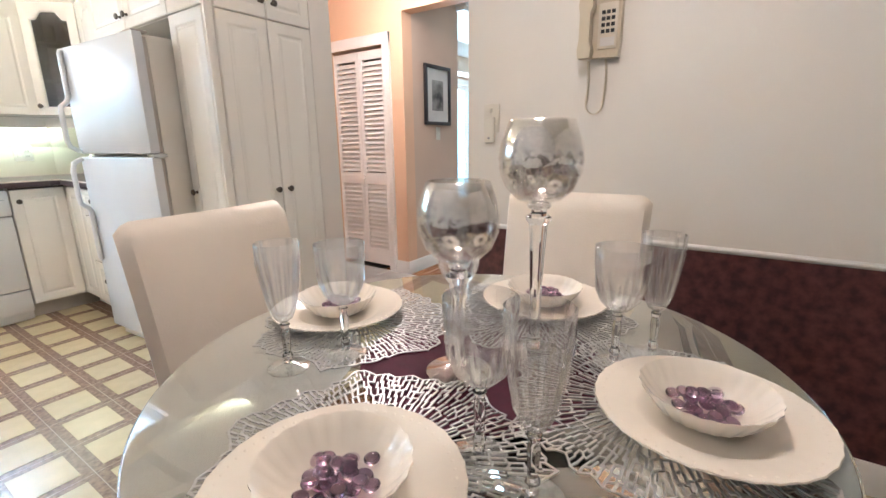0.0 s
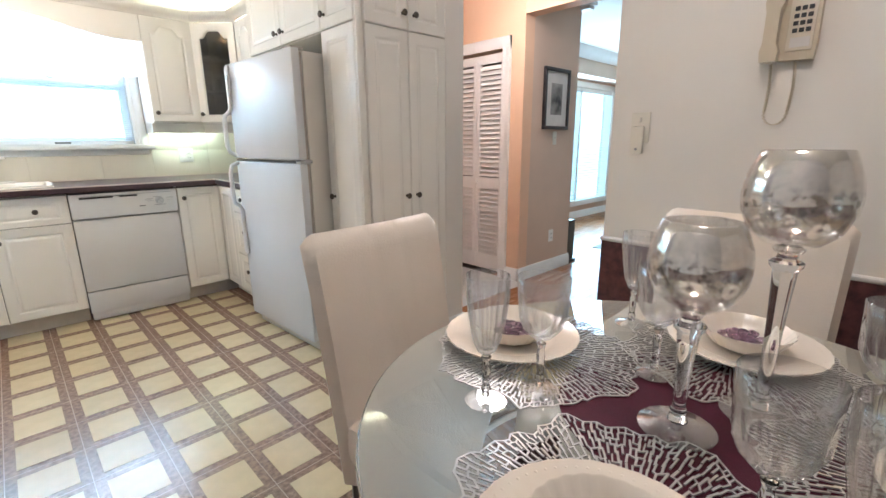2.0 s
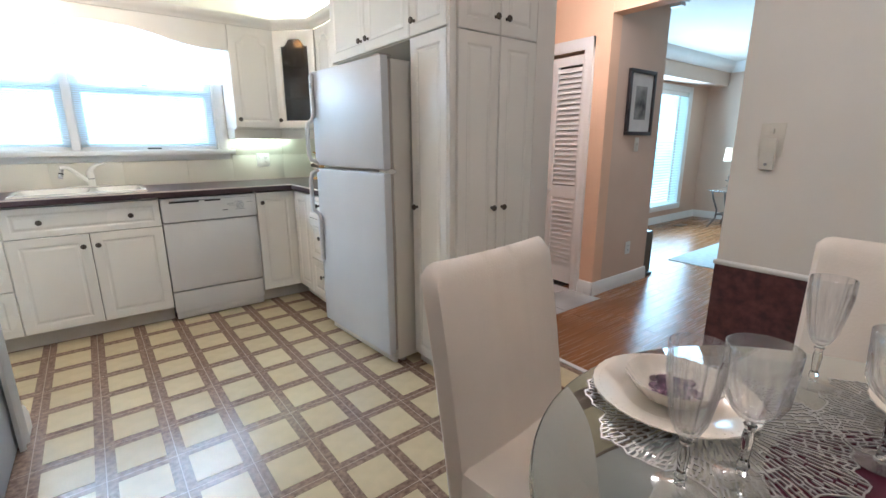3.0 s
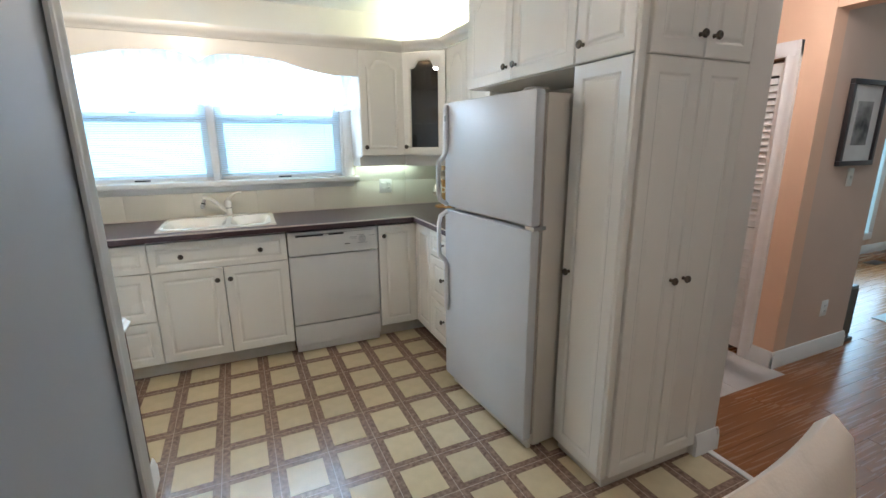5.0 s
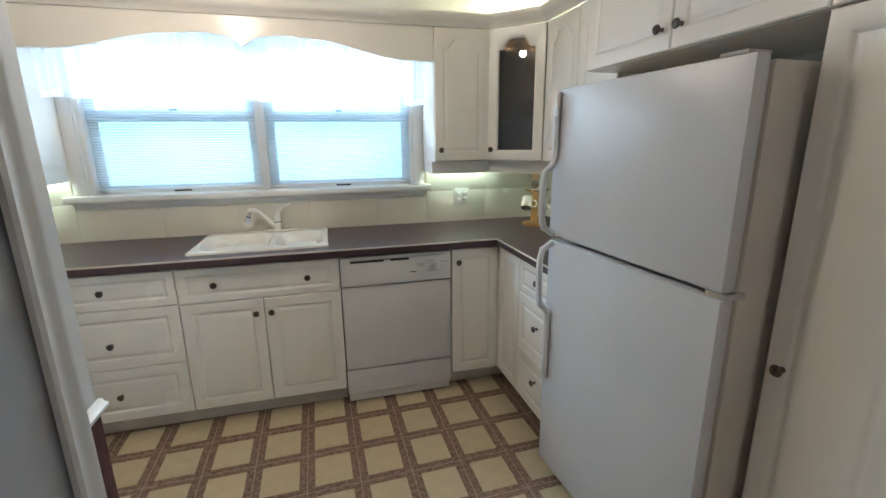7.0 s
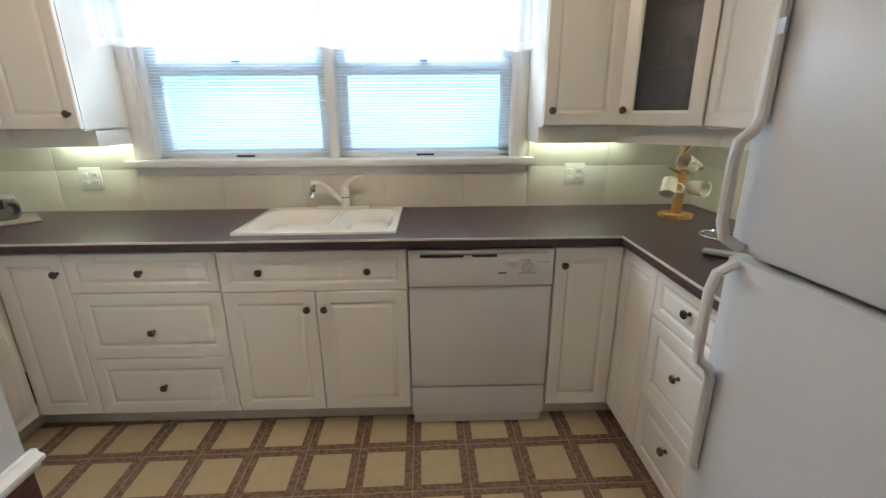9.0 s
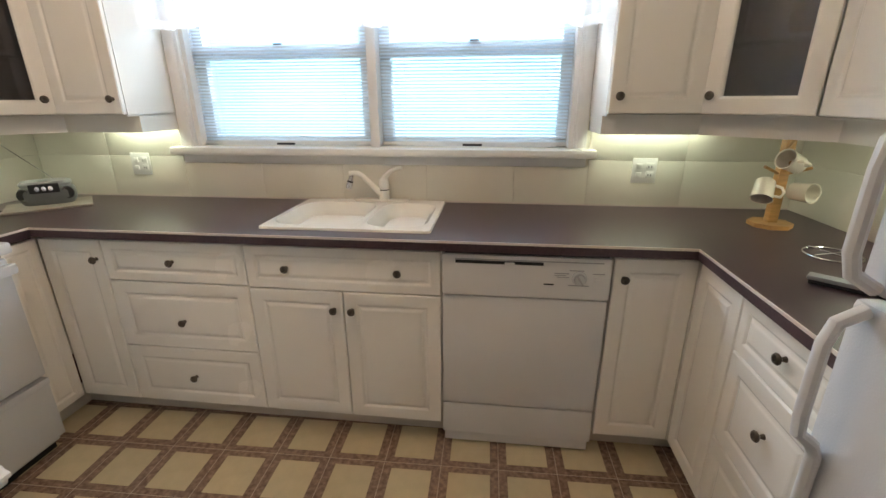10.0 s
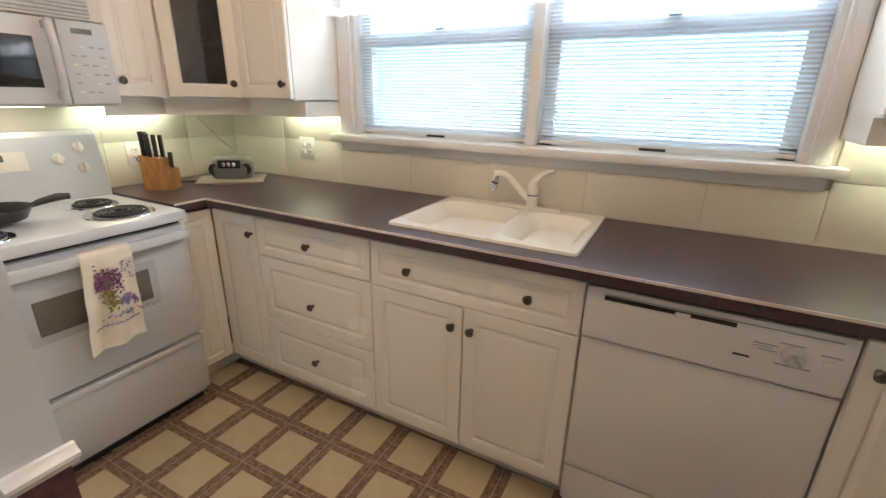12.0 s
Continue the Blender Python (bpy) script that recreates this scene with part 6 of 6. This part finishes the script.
for sx in (-1, 1):
    for sy in (-1, 1):
        part("leg", tube(bmesh.new(), [(0.22 * sx, 0.18 * sy, 0.52), (0.20 * sx, 0.165 * sy, 0.42), (0.15 * sx, 0.12 * sy, 0.26), (0.155 * sx, 0.125 * sy, 0.14), (0.24 * sx, 0.19 * sy, 0.0)], 0.012, 8), M_IRON, tb)
part("shelf", boxes((-0.16, 0.16, -0.13, 0.13, 0.185, 0.20)), M_IRON, tb)
lp = thing("table_lamp", (6.85, 4.10, 0.543), "table lamp with a cream drum shade and looped iron base", "lamp")
part("foot", boxes((-0.08, 0.08, -0.05, 0.05, 0, 0.018), bevel=0.004), M_IRON, lp)
part("loop", tube(bmesh.new(), [(0, 0.10 * math.sin(t * 0.2), 0.16 - 0.14 * math.cos(t * 0.2)) for t in range(32)], 0.007, 8), M_IRON, lp)
part("bar", tube(bmesh.new(), [(0.01, -0.13, 0.12), (0.01, 0.12, 0.04)], 0.007, 8), M_IRON, lp)
part("bar", tube(bmesh.new(), [(-0.01, 0.13, 0.13), (-0.01, -0.10, 0.03)], 0.007, 8), M_IRON, lp)
part("stem", tube(bmesh.new(), [(0, 0, 0.30), (0, 0, 0.44)], 0.005, 8), M_IRON, lp)
part("shade", lathe([(0.19, 0.40), (0.175, 0.585), (0.172, 0.585), (0.187, 0.40), (0.19, 0.40)], 40), M_SHADE, lp)
bulb = part("bulb", lathe([(0, 0.44), (0.02, 0.45), (0.03, 0.49), (0.02, 0.525), (0, 0.53)], 16), M_BULB, lp)

# ---- ceiling lights ----


def ceiling_light(x, y, label, n):
    ob = thing("ceiling_light", (x, y, CEIL), label, "ceiling light", "ceiling lights")
    part("rose", lathe([(0, 0), (0.07, 0), (0.065, -0.02), (0.03, -0.03), (0, -0.03)], 28), M_CHROME, ob)
    for k in range(n):
        t = 2 * math.pi * k / n
        c, s_ = math.cos(t), math.sin(t)
        part("arm", tube(bmesh.new(), [(0, 0, -0.025), (0.07 * c, 0.07 * s_, -0.05), (0.13 * c, 0.13 * s_, -0.055)], 0.007, 8), M_CHROME, ob)
        sh = part("shade", lathe([(0.02, -0.05), (0.03, -0.055), (0.06, -0.125), (0.058, -0.125), (0.028, -0.057), (0.02, -0.05)], 28), M_SHADE, ob, "frosted warm shade", m=pose(0.13 * c, 0.13 * s_, 0))
        part("bulb", lathe([(0, -0.06), (0.015, -0.068), (0.026, -0.095), (0.018, -0.117), (0, -0.121)], 16), M_BULB, sh)
    return ob


ceiling_light(-0.50, 4.44, "three-arm ceiling light with warm frosted shades", 3)
ceiling_light(0.50, 1.62, "four-arm ceiling light over the dining table", 4)

# ---- floor pieces and wall tiles ----
FM = pose(0.01, 4.91, 0.0, 0, 0, TILE_TURN)
cream_me = mesh_of("vinyl_square", boxes((-0.080, 0.080, -0.089, 0.089, -0.002, 0.0012)), M_CREAM)
rest = bmesh.new()
for i in range(-9, 9):
    for j in range(-26, 2):
        c = FM @ Vector(((i + 0.5) * TILE, (j + 0.5) * TILE_Y, 0))
        if not (KX0 < c.x < 1.57 and KY0 < c.y < 5.14) or (c.x < LW and c.y < 4.0) or (c.x > 1.1 and c.y > 3.35) or (c.x > 0.98 and c.y > 4.3) or (c.x < -1.75):
            continue
        loc = pose((i + 0.5) * TILE, (j + 0.5) * TILE_Y, 0)
        if c.y > 1.55:
            part("vinyl_square", cream_me, None, floor, m=loc)
        else:
            p = loc.translation
            box(rest, p.x - 0.080, p.x + 0.080, p.y - 0.089, p.y + 0.089, -0.002, 0.0012)
tagged(part("vinyl_squares", rest, M_CREAM, floor), "cream squares of the vinyl floor", kind="stuff")

plank = {}
rest = bmesh.new()
rnd = random.Random(11)
PWID = 0.076
y = -0.6
while y < 4.9:
    x = 1.676 - rnd.random() * 0.8
    while x < 7.5:
        ln = rnd.choice((0.7, 0.95, 1.2))
        x0, x1 = max(1.676, x), min(7.5, x + ln)
        x += ln
        if x1 - x0 < 0.05 or (x0 < 2.74 and y > 3.46 and x1 < 2.76):
            continue
        if y > 3.46 and x0 < 2.74:
            x0 = 2.742
        if y > 3.50 and x1 < 3.55:
            continue
        if x0 < 4.4 and 1.9 < y < 3.6:
            key = round(x1 - x0, 2)
            if key not in plank:
                plank[key] = mesh_of("plank", boxes((0.0008, key - 0.0008, 0.0006, PWID - 0.0006, -0.02, 0.0)), M_WOOD)
            part("plank", plank[key], None, floor_hall, m=pose(x0, y, 0))
        else:
            box(rest, x0 + 0.0008, x1 - 0.0008, y + 0.0006, y + PWID - 0.0006, -0.02, 0.0)
    y += PWID
tagged(part("planks", rest, M_WOOD, floor_hall), "oak strips of the living room floor", kind="stuff")
cer_me = mesh_of("ceramic_tile", boxes((0.002, 0.298, 0.002, 0.298, -0.01, 0.002), bevel=0.001), M_CERAMIC)
for i in range(4):
    for j in range(5):
        part("ceramic_tile", cer_me, None, floor_hall, m=pose(1.705 + 0.26 * i if i else 1.705, 3.50 + 0.3 * j, 0) if i < 1 else pose(1.705 + 0.3 * i - (0.165 if i == 3 else 0), 3.50 + 0.3 * j, 0))

# splashback tiles on a grout bed
sb = setting("splashback", boxes((-2.2, -1.37, 5.612, 5.6195, 0.908, 1.325), (-1.37, 0.60, 5.612, 5.6195, 0.908, 1.09), (0.60, 1.48, 5.612, 5.6195, 0.908, 1.325)), M_GROUT, "cream tiled splashback behind the worktop", "splashback")
sbl = setting("splashback_left", boxes((-2.1995, -2.192, 4.09, 5.612, 0.908, 1.325)), M_GROUT, "cream tiled splashback behind the stove", "splashback")
sbr = setting("splashback_right", boxes((1.472, 1.4795, 4.40, 5.612, 0.908, 1.325)), M_GROUT, "cream tiled splashback beside the fridge", "splashback")


def tile_wall(parent, a0, a1, plane, at, rows, step=0.41):
    k = 0
    while a0 + k * step < a1 - 0.01:
        u0, u1 = a0 + k * step + 0.001, min(a1, a0 + (k + 1) * step) - 0.001
        for z0, z1 in rows:
            r = (u0, u1, at - 0.003, at + 0.001, z0 + 0.001, z1 - 0.001) if plane == "y" else ((at - 0.001, at + 0.003, u0, u1, z0 + 0.001, z1 - 0.001) if plane == "+x" else (at - 0.003, at + 0.001, u0, u1, z0 + 0.001, z1 - 0.001))
            part("tile", boxes(r, bevel=0.001), M_TILE, parent)
        k += 1


LOW, HIGH = (0.909, 1.115), (1.115, 1.32)
tile_wall(sb, -2.19, -1.37, "y", 5.612, (LOW, HIGH))
tile_wall(sb, -1.37, 0.60, "y", 5.612, ((0.909, 1.088),))
tile_wall(sb, 0.60, 1.47, "y", 5.612, (LOW, HIGH))
tile_wall(sbl, 4.09, 5.608, "+x", -2.192, (LOW, HIGH))
tile_wall(sbr, 4.40, 5.608, "x", 1.472, (LOW, HIGH))
